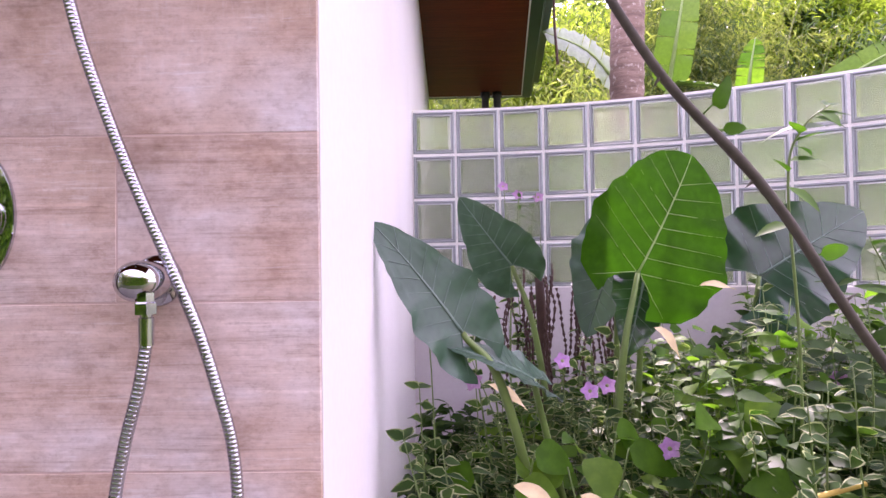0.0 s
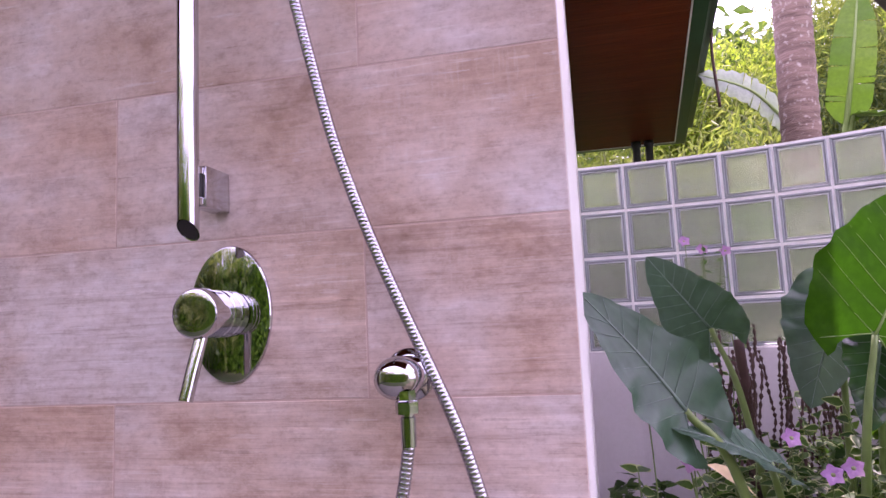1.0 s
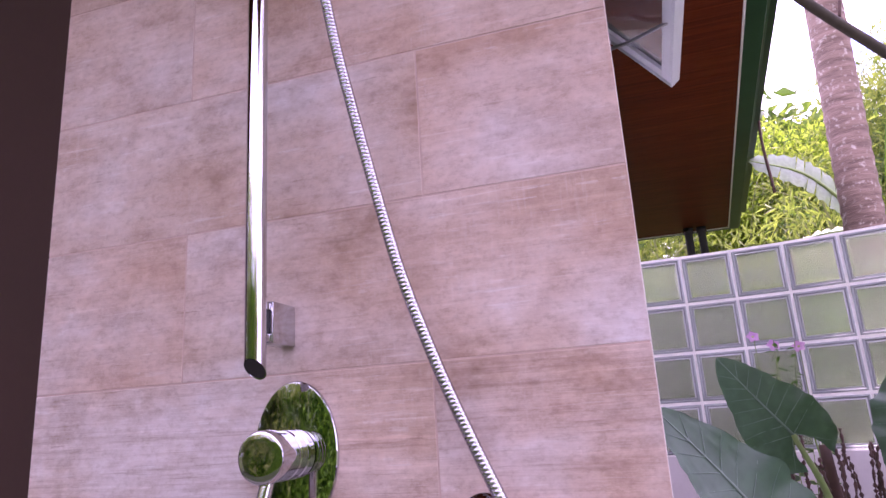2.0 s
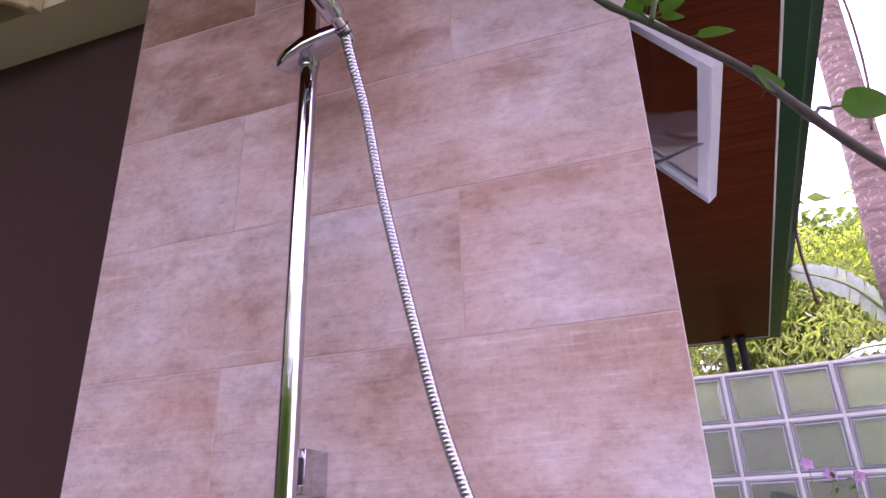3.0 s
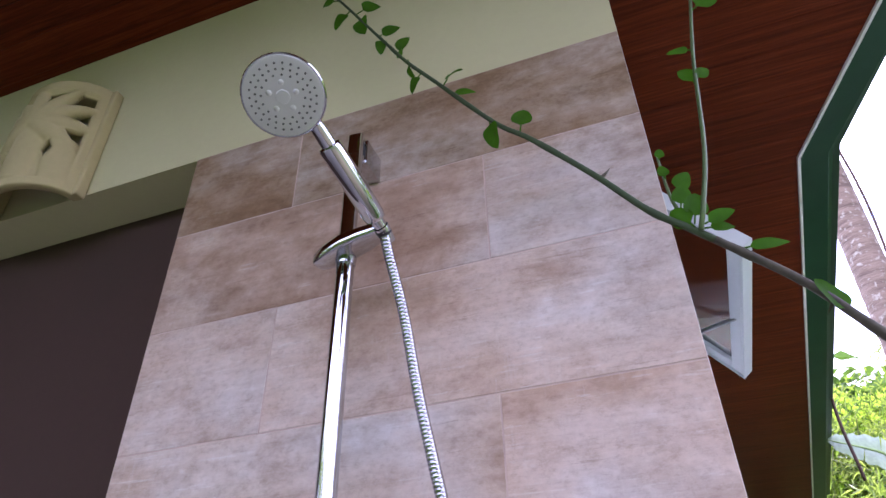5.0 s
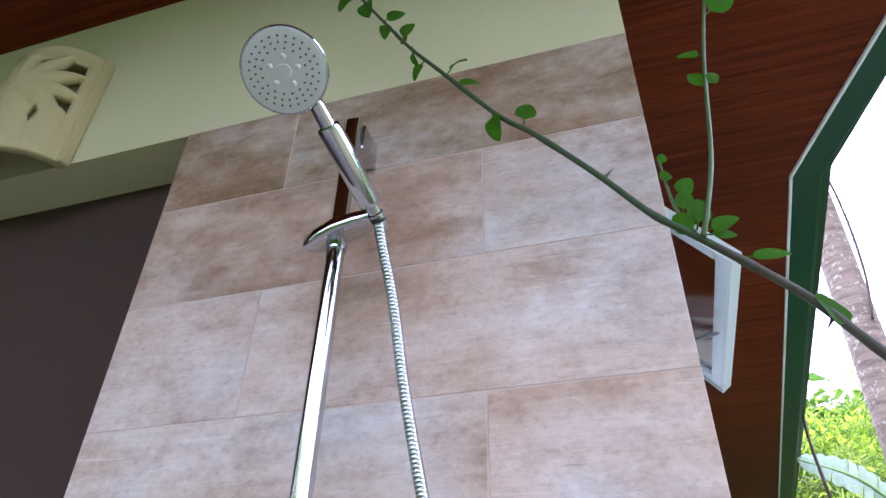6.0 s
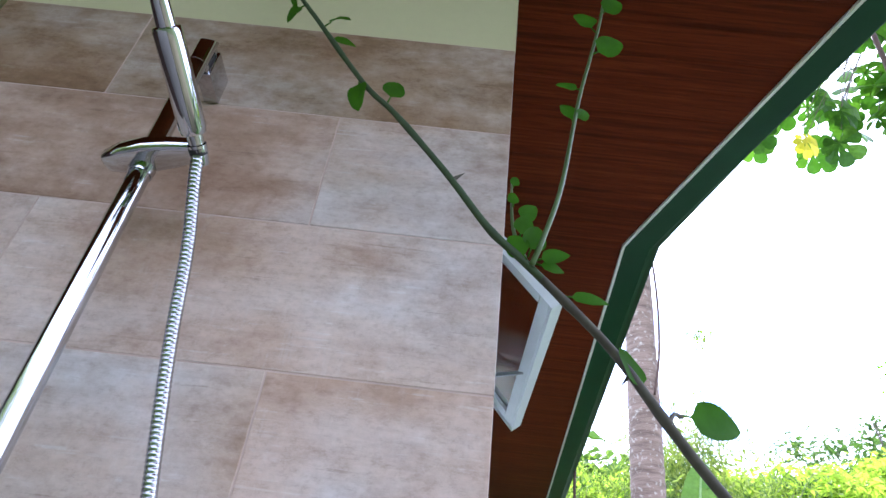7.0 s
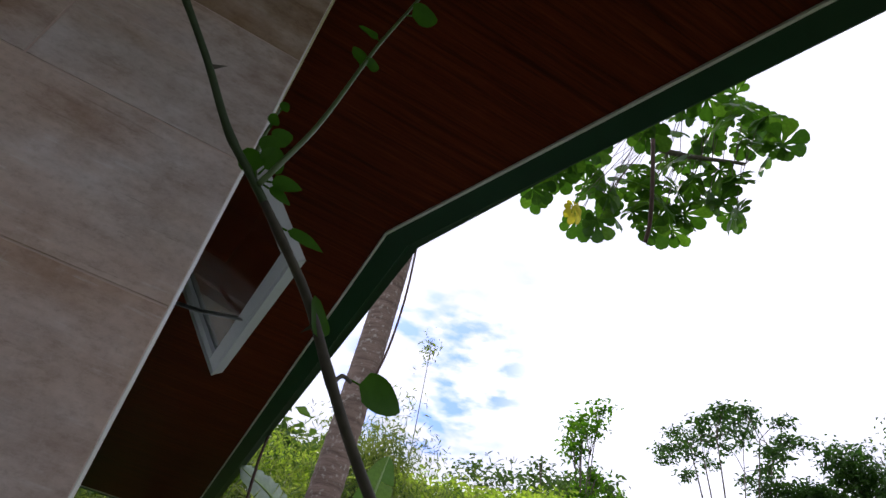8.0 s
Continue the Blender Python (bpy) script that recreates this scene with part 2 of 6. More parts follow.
TILE = tile_material()
GROUT = plain("pink_grout", (0.62, 0.47, 0.40), 0.9, vary=0.3)
WHITE = painted("white_render", (0.80, 0.81, 0.765), 0.38, relief=0.08)
CREAM = painted("cream_render", (0.61, 0.580, 0.335), 0.8, (0.50, 0.47, 0.27), 0.3)
GREYWHITE = painted("grey_white_render", (0.60, 0.58, 0.58), 0.8, (0.35, 0.33, 0.3), 0.5)
BROWN = painted("dark_brown_paint", (0.074, 0.046, 0.038), 0.8, (0.05, 0.04, 0.035), 0.4, 0.12)
CHROME = chrome_material()
HOSE_STEEL = plain("hose_steel", (0.50, 0.52, 0.55), 0.27, 1.0, vary=0.15)
DARKHOLE = plain("dark_rubber", (0.02, 0.02, 0.022), 0.6)
SOFFIT = soffit_material()
GREEN = plain("dark_green_enamel", (0.015, 0.062, 0.029), 0.36, vary=0.35, scale=6)
TRIMWHITE = plain("white_enamel", (0.78, 0.78, 0.74), 0.35, vary=0.1)
ALU = plain("white_aluminium", (0.62, 0.66, 0.69), 0.3, vary=0.08)
STAY = plain("grey_stay_metal", (0.36, 0.37, 0.38), 0.45, 0.5, vary=0.2)
PANE = glass_material("window_glass", (0.92, 0.97, 0.95), 0.0)
BLOCKGLASS = glass_material("block_glass", (0.85, 0.95, 0.73), 0.24, 0.85)
# groove coloured dark for its shade, pillow edge pale for its highlight
GROOVE_SHADE = plain("block_groove_shade", (0.24, 0.27, 0.27), 0.3, 0.0, vary=0.25, scale=20)
EDGE_HIGHLIGHT = plain("block_edge_highlight", (0.62, 0.68, 0.66), 0.12, 0.2, vary=0.2, scale=20)
RIMGLASS = plain("block_rim", (0.38, 0.44, 0.42), 0.16, 0.1, vary=0.25, scale=20)
MORTAR = plain("pale_mortar", (0.86, 0.87, 0.82), 0.85, vary=0.2)
PLASTIC = plain("pale_grey_plastic", (0.66, 0.68, 0.66), 0.35, vary=0.05)
NOZZLE = plain("dark_grey_nozzle", (0.11, 0.12, 0.11), 0.6)
STONE = painted("carved_limestone", (0.50, 0.43, 0.215), 0.85, (0.33, 0.28, 0.15), 0.45, 0.5)
TARO = leaf_material("taro_leaf", (0.012, 0.066, 0.002), (0.022, 0.090, 0.003), 0.55, 0.48, 0.05)
TARO_BLUE = leaf_material("blue_green_taro_leaf", (0.040, 0.098, 0.062), (0.062, 0.130, 0.084), 0.30, 0.15, 0.35)
TARO_DARK = leaf_material("glossy_taro_leaf", (0.018, 0.062, 0.030), (0.030, 0.085, 0.042), 0.2, 0.15, 0.6)
RIB_BLUE = plain("grey_green_leaf_rib", (0.11, 0.19, 0.14), 0.4, vary=0.2)
RIB = plain("pale_leaf_rib", (0.20, 0.32, 0.09), 0.5, vary=0.2)
STALK = plain("green_stalk", (0.13, 0.22, 0.05), 0.45, vary=0.3)
LEAF_MID = leaf_material("shrub_leaf", (0.016, 0.058, 0.010), (0.066, 0.145, 0.024), 0.5, 0.42, 0.25)
LEAF_LIME = leaf_material("lime_leaf", (0.045, 0.145, 0.010), (0.16, 0.29, 0.028), 0.5, 0.55, 0.2)
LEAF_CREAM = leaf_material("cream_leaf_edge", (0.20, 0.27, 0.11), (0.50, 0.55, 0.32), 0.55, 0.35, 0.2)
LEAF_VINE = leaf_material("vine_leaf", (0.024, 0.090, 0.006), (0.080, 0.200, 0.012), 0.50, 0.48, 0.12)
LEAF_DRY = leaf_material("dry_leaf", (0.60, 0.46, 0.24), (0.74, 0.62, 0.38), 0.7, 0.25)
LEAF_BAMBOO = leaf_material("bamboo_leaf", (0.10, 0.150, 0.040), (0.36, 0.39, 0.14), 0.5, 0.55, 0.4)
LEAF_SCRUB = leaf_material("scrub_leaf", (0.17, 0.25, 0.04), (0.44, 0.50, 0.12), 0.5, 0.70, 0.3)
LEAF_BANANA = leaf_material("banana_leaf", (0.065, 0.15, 0.02), (0.11, 0.20, 0.03), 0.45, 0.25, 0.25)
LEAF_BANANA_OLD = leaf_material("waxy_banana_leaf", (0.20, 0.28, 0.20), (0.26, 0.34, 0.26), 0.35, 0.2)
LEAF_TREE = leaf_material("tree_leaf", (0.030, 0.085, 0.018), (0.085, 0.18, 0.036), 0.4, 0.34)
LEAF_PALMATE = leaf_material("palmate_leaf", (0.038, 0.110, 0.014), (0.11, 0.22, 0.030), 0.40, 0.40, 0.3)
LEAF_FAR = leaf_material("far_leaf", (0.05, 0.10, 0.03), (0.13, 0.20, 0.065), 0.6, 0.35)
LEAF_YELLOW = leaf_material("yellow_leaf", (0.65, 0.50, 0.03), (0.75, 0.6, 0.06), 0.5, 0.4)
PETAL = leaf_material("purple_petal", (0.45, 0.22, 0.54), (0.62, 0.38, 0.70), 0.6, 0.35)
BARK_VINE = plain("grey_brown_vine_bark", (0.078, 0.070, 0.046), 0.75, vary=0.6, scale=70, relief=0.6)
VINE_GREEN = plain("dark_green_stem", (0.038, 0.072, 0.020), 0.6, vary=0.5, scale=60, relief=0.4)
SHOOT = plain("young_vine_stem", (0.075, 0.135, 0.030), 0.5, vary=0.4, scale=60)
DRY_STEM = plain("dark_dry_stem", (0.075, 0.038, 0.026), 0.7, vary=0.5)
CULM = plain("bamboo_culm", (0.22, 0.26, 0.08), 0.5, vary=0.4, scale=6)
BARK = plain("tree_bark", (0.16, 0.13, 0.10), 0.85, vary=0.5, scale=12, relief=0.5)


def trunk_material():
    k = Mat("palm_trunk", 0.85)
    rings = k.noise(8, 4, k.mapped((0.6, 0.6, 3.2)), 0.6)
    lichen = k.noise(26, 5)
    col = k.ramp(rings, [(0.35, (0.135, 0.092, 0.068)), (0.6, (0.24, 0.170, 0.132))])
    col = k.mix(k.ramp(lichen, [(0.56, (0, 0, 0)), (0.68, (0.8, 0.8, 0.8))]), col, (0.44, 0.40, 0.34))
    k.colour(col).bump(rings, 0.7, 0.02)
    return k.m


TRUNK = trunk_material()
PAVING = painted("concrete_paving", (0.19, 0.178, 0.155), 0.7, (0.11, 0.10, 0.09), 0.5, 0.5)
SOIL = painted("garden_soil", (0.10, 0.085, 0.05), 0.95, (0.05, 0.06, 0.025), 0.8, 0.9)
LAWN = painted("rough_lawn", (0.045, 0.075, 0.020), 0.95, (0.085, 0.070, 0.035), 0.8, 0.9)
for coat, gloss in ((BROWN, 0.12), (GREEN, 0.2)):
    coat.node_tree.nodes["Principled BSDF"].inputs["Specular IOR Level"].default_value = gloss
ROOFING = plain("roof_sheet", (0.03, 0.08, 0.045), 0.4, vary=0.3, scale=3)


# ---- builders ----
def part(name, bm, material, parent=None, label="", smooth=False):
    """Link a bmesh as one mesh object, under a thing or a part where one is given."""
    me = bpy.data.meshes.new(name)
    bm.to_mesh(me)
    bm.free()
    for m in material if isinstance(material, (list, tuple)) else [material]:
        me.materials.append(m)
    if smooth:
        me.polygons.foreach_set("use_smooth", [True] * len(me.polygons))
    ob = new(name, me)
    ob.parent = parent
    if label:
        tagged(ob, label)
    return ob


def thing(name, label, category, group="", kind=""):
    return tagged(new(name), label, category, group, kind)


def box(bm, x0, x1, y0, y1, z0, z1, bevel=0.0, seg=2):
    vs = bmesh.ops.create_cube(bm, size=1.0, matrix=Matrix.Translation(((x0 + x1) / 2, (y0 + y1) / 2, (z0 + z1) / 2)) @ Matrix.Diagonal((x1 - x0, y1 - y0, z1 - z0, 1)))["verts"]
    if bevel:
        bmesh.ops.bevel(bm, geom=list({e for v in vs for e in v.link_edges}), offset=bevel, segments=seg, affect="EDGES", profile=0.5)
    return bm


def prism(bm, outline, z0, z1):
    """An upright prism over an outline of (x, y), counter-clockwise."""
    low = [bm.verts.new((x, y, z0)) for x, y in outline]
    top = [bm.verts.new((x, y, z1)) for x, y in outline]
    bm.faces.new(low[::-1]), bm.faces.new(top)
    for i in range(len(low)):
        j = (i + 1) % len(low)
        bm.faces.new((low[i], low[j], top[j], top[i]))
    return bm


def smooth_path(points, steps):
    """Catmull-Rom through the points."""
    p = [Vector(q) for q in points]
    p = [2 * p[0] - p[1]] + p + [2 * p[-1] - p[-2]]
    out = []
    for i in range(1, len(p) - 2):
        a, b, c, d = p[i - 1:i + 3]
        for s in range(steps):
            t = s / steps
            out.append(0.5 * (2 * b + (c - a) * t + (2 * a - 5 * b + 4 * c - d) * t * t + (3 * b - a - 3 * c + d) * t ** 3))
    return out + [p[-2]]


def sweep(bm, path, radius, seg=10, caps=True, flat=1.0):
    """A tube along a path; radius: a number or a function of 0..1."""
    rings, up = [], None
    n = len(path)
    for i, q in enumerate(path):
        d = (path[min(i + 1, n - 1)] - path[max(i - 1, 0)]).normalized()
        if up is None:
            up = d.orthogonal().normalized()
        up = (up - d * up.dot(d)).normalized()
        side = d.cross(up)
        r = radius(i / (n - 1)) if callable(radius) else radius
        rings.append([bm.verts.new(q + r * (math.cos(2 * math.pi * k / seg) * up + flat * math.sin(2 * math.pi * k / seg) * side)) for k in range(seg)])
    for a, b in zip(rings, rings[1:]):
        for k in range(seg):
            bm.faces.new((a[k], a[(k + 1) % seg], b[(k + 1) % seg], b[k]))
    if caps:
        bm.faces.new(rings[0][::-1]), bm.faces.new(rings[-1])
    return bm


def lathe(bm, base, axis, profile, seg=32, wide=1.0):
    """Turned form: profile of (distance along the axis, radius)."""
    base, axis = Vector(base), Vector(axis).normalized()
    up = Vector((0, 0, 1)) if abs(axis.z) < 0.9 else Vector((0, 1, 0))
    side = axis.cross(up).normalized()
    up = side.cross(axis).normalized()
    rings = []
    for d, r in profile:
        if r <= 1e-6:
            rings.append([bm.verts.new(base + axis * d)])
        else:
            rings.append([bm.verts.new(base + axis * d + r * (wide * math.cos(2 * math.pi * k / seg) * side + math.sin(2 * math.pi * k / seg) * up)) for k in range(seg)])
    for a, b in zip(rings, rings[1:]):
        for k in range(seg):
            j = (k + 1) % seg
            if len(a) == 1 and len(b) > 1:
                bm.faces.new((a[0], b[j], b[k]))
            elif len(b) == 1 and len(a) > 1:
                bm.faces.new((a[k], a[j], b[0]))
            elif len(a) > 1:
                bm.faces.new((a[k], a[j], b[j], b[k]))
    bmesh.ops.recalc_face_normals(bm, faces=bm.faces[:])
    return bm


def creased(ob, angle=35):
    """Smooth shading with sharp edges where faces turn hard."""
    me = ob.data
    bm = bmesh.new()
    bm.from_mesh(me)
    for e in bm.edges:
        e.smooth = len(e.link_faces) == 2 and e.calc_face_angle(0) < radians(angle)
    for f in bm.faces:
        f.smooth = True
    bm.to_mesh(me)
    bm.free()
    return ob


# ---- the house ----
PIER, TOP, SOF, END_Y = 0.826, 2.205, 2.72, 5.75     # pier width, tile top, soffit height, back of the house
WALL_BACK_X = -0.08
JOINTS = [1.01 + 0.2 * k for k in range(-5, 6)] + [TOP]


def edge_x(y):
    """x of the eave's inner edge at y: two straight legs that meet at a corner."""
    return 0.482 + (y - 1.085) * (0.83 - 0.482) / (END_Y - 1.085) if y > 1.085 else 0.482 + (1.085 - y) * 0.296


def side_x(y):
    return WALL_BACK_X * y / END_Y


ground = tagged(part("ground", box(bmesh.new(), -60, 60, -60, 90, -0.5, -0.02), LAWN), "rough green lawn with patches of bare earth", "ground", kind="structure")
floor = tagged(part("shower_floor", box(bmesh.new(), -3.2, 0.25, -1.9, 0.1, -0.3, 0.0, 0.008), PAVING), "grey concrete floor of the open-air shower", "floor", kind="structure")

wall_front = tagged(part("wall_front", box(bmesh.new(), -PIER + 0.002, -0.002, 0.0008, 0.35, 0.0, TOP), GROUT), "wall pier clad in pinkish wood-look tiles", "wall", kind="structure")
wall_beam = tagged(part("wall_beam", box(bmesh.new(), -3.2, 0.0, 0.003, 0.35, TOP + 0.001, SOF + 0.05), CREAM), "cream rendered beam above the tiled pier", "wall", kind="structure")
wall_recess = tagged(part("wall_recess", box(bmesh.new(), -3.2, -PIER + 0.002, 0.111, 0.33, 0.0, TOP), BROWN), "dark brown painted recessed wall beside the pier", "wall", kind="structure")

# side wall with the opening of the clerestory window
WIN_Y0, WIN_Y1, WIN_Z0, WIN_Z1 = 0.695, 1.49, 2.115, 2.515
bm = bmesh.new()
for y0, y1, z0, z1 in ((0.0095, WIN_Y0, 0, SOF + 0.05), (WIN_Y1, END_Y, 0, SOF + 0.05), (WIN_Y0, WIN_Y1, 0, WIN_Z0), (WIN_Y0, WIN_Y1, WIN_Z1, SOF + 0.05)):
    prism(bm, [(-0.17, y0), (side_x(y0), y0), (side_x(y1), y1), (-0.17, y1)] if y0 > 0.1 else [(-0.001, y0), (side_x(y0), y0), (side_x(y1), y1), (-0.17, y1), (-0.17, 0.36), (-0.001, 0.36)], z0, z1)
wall_side = tagged(part("wall_side", bm, WHITE), "white rendered side wall of the house", "wall", kind="structure")
wall_back = tagged(part("wall_back", box(bmesh.new(), -3.35, -0.171, END_Y - 0.15, END_Y, 0, SOF), WHITE), "white rendered back wall", "wall", kind="structure")
wall_west = tagged(part("wall_west", box(bmesh.new(), -3.35, -3.2, 0.351, END_Y - 0.151, 0, SOF), WHITE), "white rendered far wall", "wall", kind="structure")

# wall out of view, added to cut the light from the left
unseen_wall_left = tagged(part("unseen_wall_left", box(bmesh.new(), -3.2, -3.05, -1.0, 0.11, 0.0, SOF - 0.001), BROWN), "unseen dark brown wall added to block light from the left", "wall", kind="structure")

# soffit: boards across the eave, in one mesh
bm = bmesh.new()
FRONT_Y = -1.4
y, step = FRONT_Y, 0.092
while y < END_Y:
    y1 = min(y + step, END_Y)
    a, b = y, y1 - 0.0010
    cut = [a, b] if not a < 1.085 < b else [a, 1.085, b]
    outline = [(-3.6, a)] + [(edge_x(q), q) for q in cut] + [(-3.6, b)]
    prism(bm, outline, SOF, SOF + 0.012)
    y = y1
prism(bm, [(-3.6, FRONT_Y), (edge_x(FRONT_Y), FRONT_Y), (edge_x(1.085), 1.085), (edge_x(END_Y), END_Y), (-3.6, END_Y)], SOF + 0.006, SOF + 0.03)
ceiling = tagged(part("ceiling", bm, SOFFIT), "red-brown stained timber soffit boards under the eave", "soffit", kind="structure")


def eave_run(bm, points, profile):
    """Sweep an outward profile (out, z) along the eave's corners, mitred."""
    rows = []
    n = len(points)
    for i, p in enumerate(points):
        p = Vector(p)
        dirs = []
        if i > 0:
            dirs.append((p - Vector(points[i - 1])).normalized())
        if i < n - 1:
            dirs.append((Vector(points[i + 1]) - p).normalized())
        norm = [Vector((d.y, -d.x)) for d in dirs]
        m = sum(norm, Vector((0, 0))).normalized()
        m /= m.dot(norm[0])
        rows.append([bm.verts.new((p.x + m.x * o, p.y + m.y * o, z)) for o, z in profile])
    k = len(profile)
    for a, b in zip(rows, rows[1:]):
        for j in range(k):
            bm.faces.new((a[j], b[j], b[(j + 1) % k], a[(j + 1) % k]))
    bm.faces.new(rows[0]), bm.faces.new(rows[-1][::-1])
    bmesh.ops.recalc_face_normals(bm, faces=bm.faces[:])
    return bm


EAVE = [(-3.6, FRONT_Y), (edge_x(FRONT_Y), FRONT_Y), (edge_x(1.085), 1.085), (edge_x(END_Y), END_Y), (-3.6, END_Y)]
trim = tagged(part("trim", eave_run(bmesh.new(), EAVE, [(0.001, SOF - 0.008), (0.0095, SOF - 0.008), (0.0095, SOF + 0.03), (0.001, SOF + 0.03)]), TRIMWHITE), "thin white bead along the soffit edge", "trim", kind="structure")
fascia = tagged(part("fascia", eave_run(bmesh.new(), EAVE, [(0.0105, SOF - 0.004), (0.092, SOF - 0.001), (0.096, SOF + 0.010), (0.108, SOF + 0.016), (0.114, SOF + 0.17), (0.0105, SOF + 0.17)]), GREEN), "dark green painted fascia and gutter", "fascia", kind="structure")
bm = bmesh.new()
rim = [bm.verts.new((x + (0.2 if x > -3 else -0.2), y + (0.2 if y > 0 else -0.2), SOF + 0.171)) for x, y in EAVE]
ridge = [bm.verts.new((-1.5, 0.4, 3.7)), bm.verts.new((-1.5, 3.6, 3.7))]
for f in ((rim[0], rim[1], ridge[0]), (rim[1], rim[2], ridge[1], ridge[0]), (rim[2], rim[3], ridge[1]), (rim[3], rim[4], ridge[1]), (rim[4], rim[0], ridge[0], ridge[1]), (rim[4], rim[3], rim[2], rim[1], rim[0])):
    bm.faces.new(f)
roof = tagged(part("roof", bm, ROOFING), "dark green sheet roof over the house", "roof", kind="structure")

# ---- garden wall of glass blocks, curving towards the viewer ----
BLOCK, ROWS_N, COLS_N, GLASS_TOP = 0.203, 4, 15, 1.757
GLASS_LOW = GLASS_TOP - ROWS_N * BLOCK
corners, heading = [Vector((-0.03, 2.272))], []
for k in range(COLS_N):
    h = radians(-1.5 - 3.8 * k)
    heading.append(h)
    corners.append(corners[-1] + 0.2 * Vector((math.cos(h), math.sin(h))))
bm = bmesh.new()
row0 = []
for i, c in enumerate(corners):
    h = heading[min(i, COLS_N - 1)]
    nrm = Vector((-math.sin(h), math.cos(h)))
    row0.append((c - nrm * 0.05, c + nrm * 0.06))
for (a, b), (c, d) in zip(row0, row0[1:]):
    prism(bm, [a, c, d, b], 0.0, GLASS_LOW)
garden_wall = tagged(part("garden_wall", bm, GREYWHITE), "curved pale garden wall topped with four courses of glass blocks", "garden wall", kind="structure")
bm = bmesh.new()
J = 0.006
for k in range(COLS_N):
    a, h = corners[k], heading[k]
    d, nrm = Vector((math.cos(h), math.sin(h))), Vector((-math.sin(h), math.cos(h)))
    for r in range(ROWS_N + 1):
        z = GLASS_LOW + r * BLOCK
        prism(bm, [a - nrm * 0.030, a + d * 0.2 - nrm * 0.030, a + d * 0.2 + nrm * 0.036, a + nrm * 0.036], max(z - J, GLASS_LOW + 0.001), z + (J if r < ROWS_N else 0.004))
    prism(bm, [a - d * J - nrm * 0.0295, a + d * J - nrm * 0.0295, a + d * J + nrm * 0.0355, a - d * J + nrm * 0.0355], GLASS_LOW + 0.002, GLASS_TOP + 0.0035)
part("mortar", bm, MORTAR, garden_wall, "pale mortar joints")


def block_mesh():
    """One glass block: grey rim, sunken pillow of clear glass on both faces."""
    bm = bmesh.new()
    w, hgt, dep = 0.2 - 2 * J, BLOCK - 2 * J, 0.040
    loops = []
    for inset, y in ((0.0, -dep * 0.70), (0.0025, -dep * 0.92), (0.0075, -dep * 0.95), (0.0095, -dep * 0.78), (0.0125, -dep * 0.78), (0.0180, -dep * 0.94), (0.0300, -dep * 1.0)):
        x, z = w / 2 - inset, hgt / 2 - inset
        loops.append(([bm.verts.new((sx * x, y, sz * z)) for sx, sz in ((-1, -1), (1, -1), (1, 1), (-1, 1))], [bm.verts.new((sx * x, -y, sz * z)) for sx, sz in ((-1, -1), (1, -1), (1, 1), (-1, 1))]))
    for side in (0, 1):
        for q, (a, b) in enumerate(zip(loops, loops[1:])):
            for i in range(4):
                j = (i + 1) % 4
                bm.faces.new((a[side][i], a[side][j], b[side][j], b[side][i])).material_index = (1, 1, 2, 2, 3, 0)[q]
        f = bm.faces.new(loops[-1][side])
        f.material_index = 0
    for i in range(4):
        j = (i + 1) % 4
        bm.faces.new((loops[0][0][i], loops[0][0][j], loops[0][1][j], loops[0][1][i])).material_index = 1
    bmesh.ops.recalc_face_normals(bm, faces=bm.faces[:])
    me = bpy.data.meshes.new("glass_block")
    bm.to_mesh(me)
    bm.free()
    for m in (BLOCKGLASS, RIMGLASS, GROOVE_SHADE, EDGE_HIGHLIGHT):
        me.materials.append(m)
    return me


BLOCK_MESH = block_mesh()
for k in range(COLS_N):
    a, h = corners[k], heading[k]
    d, nrm = Vector((math.cos(h), math.sin(h))), Vector((-math.sin(h), math.cos(h)))
    for r in range(ROWS_N):
        ob = new("glass_block", BLOCK_MESH)
        c = a + d * 0.1
        ob.parent = garden_wall
        ob.matrix_basis = Matrix.Translation((c.x, c.y, GLASS_LOW + (r + 0.5) * BLOCK)) @ Matrix.Rotation(h, 4, "Z")
        ob.visible_shadow = False

# ---- awning window in the side wall, propped open ----
window = tagged(new("window_1"), "small white aluminium awning window propped open", "window", kind="structure")
bm = bmesh.new()
for y0, y1, z0, z1 in ((WIN_Y0, WIN_Y1, WIN_Z0, WIN_Z0 + 0.03), (WIN_Y0, WIN_Y1, WIN_Z1 - 0.03, WIN_Z1), (WIN_Y0, WIN_Y0 + 0.03, WIN_Z0 + 0.031, WIN_Z1 - 0.031), (WIN_Y1 - 0.03, WIN_Y1, WIN_Z0 + 0.031, WIN_Z1 - 0.031)):
    box(bm, -0.14, -0.056, y0 + 0.001, y1 - 0.001, z0 + 0.001, z1 - 0.001, 0.003)
part("window_frame", bm, ALU, window)
# the sash swings out about its upper edge; local x: along the wall, local -z: down the sash
sash_m = Matrix.Translation((-0.048, (WIN_Y0 + WIN_Y1) / 2, WIN_Z1 - 0.017)) @ Matrix.Rotation(radians(90), 4, "Z") @ Matrix.Rotation(radians(-40), 4, "X")
half, tall = (WIN_Y1 - WIN_Y0) / 2 - 0.012, 0.385


def sash_part(name, bm, material, parent, label=""):
    bmesh.ops.transform(bm, matrix=sash_m, verts=bm.verts[:])
    return part(name, bm, material, parent, label)


bm = bmesh.new()
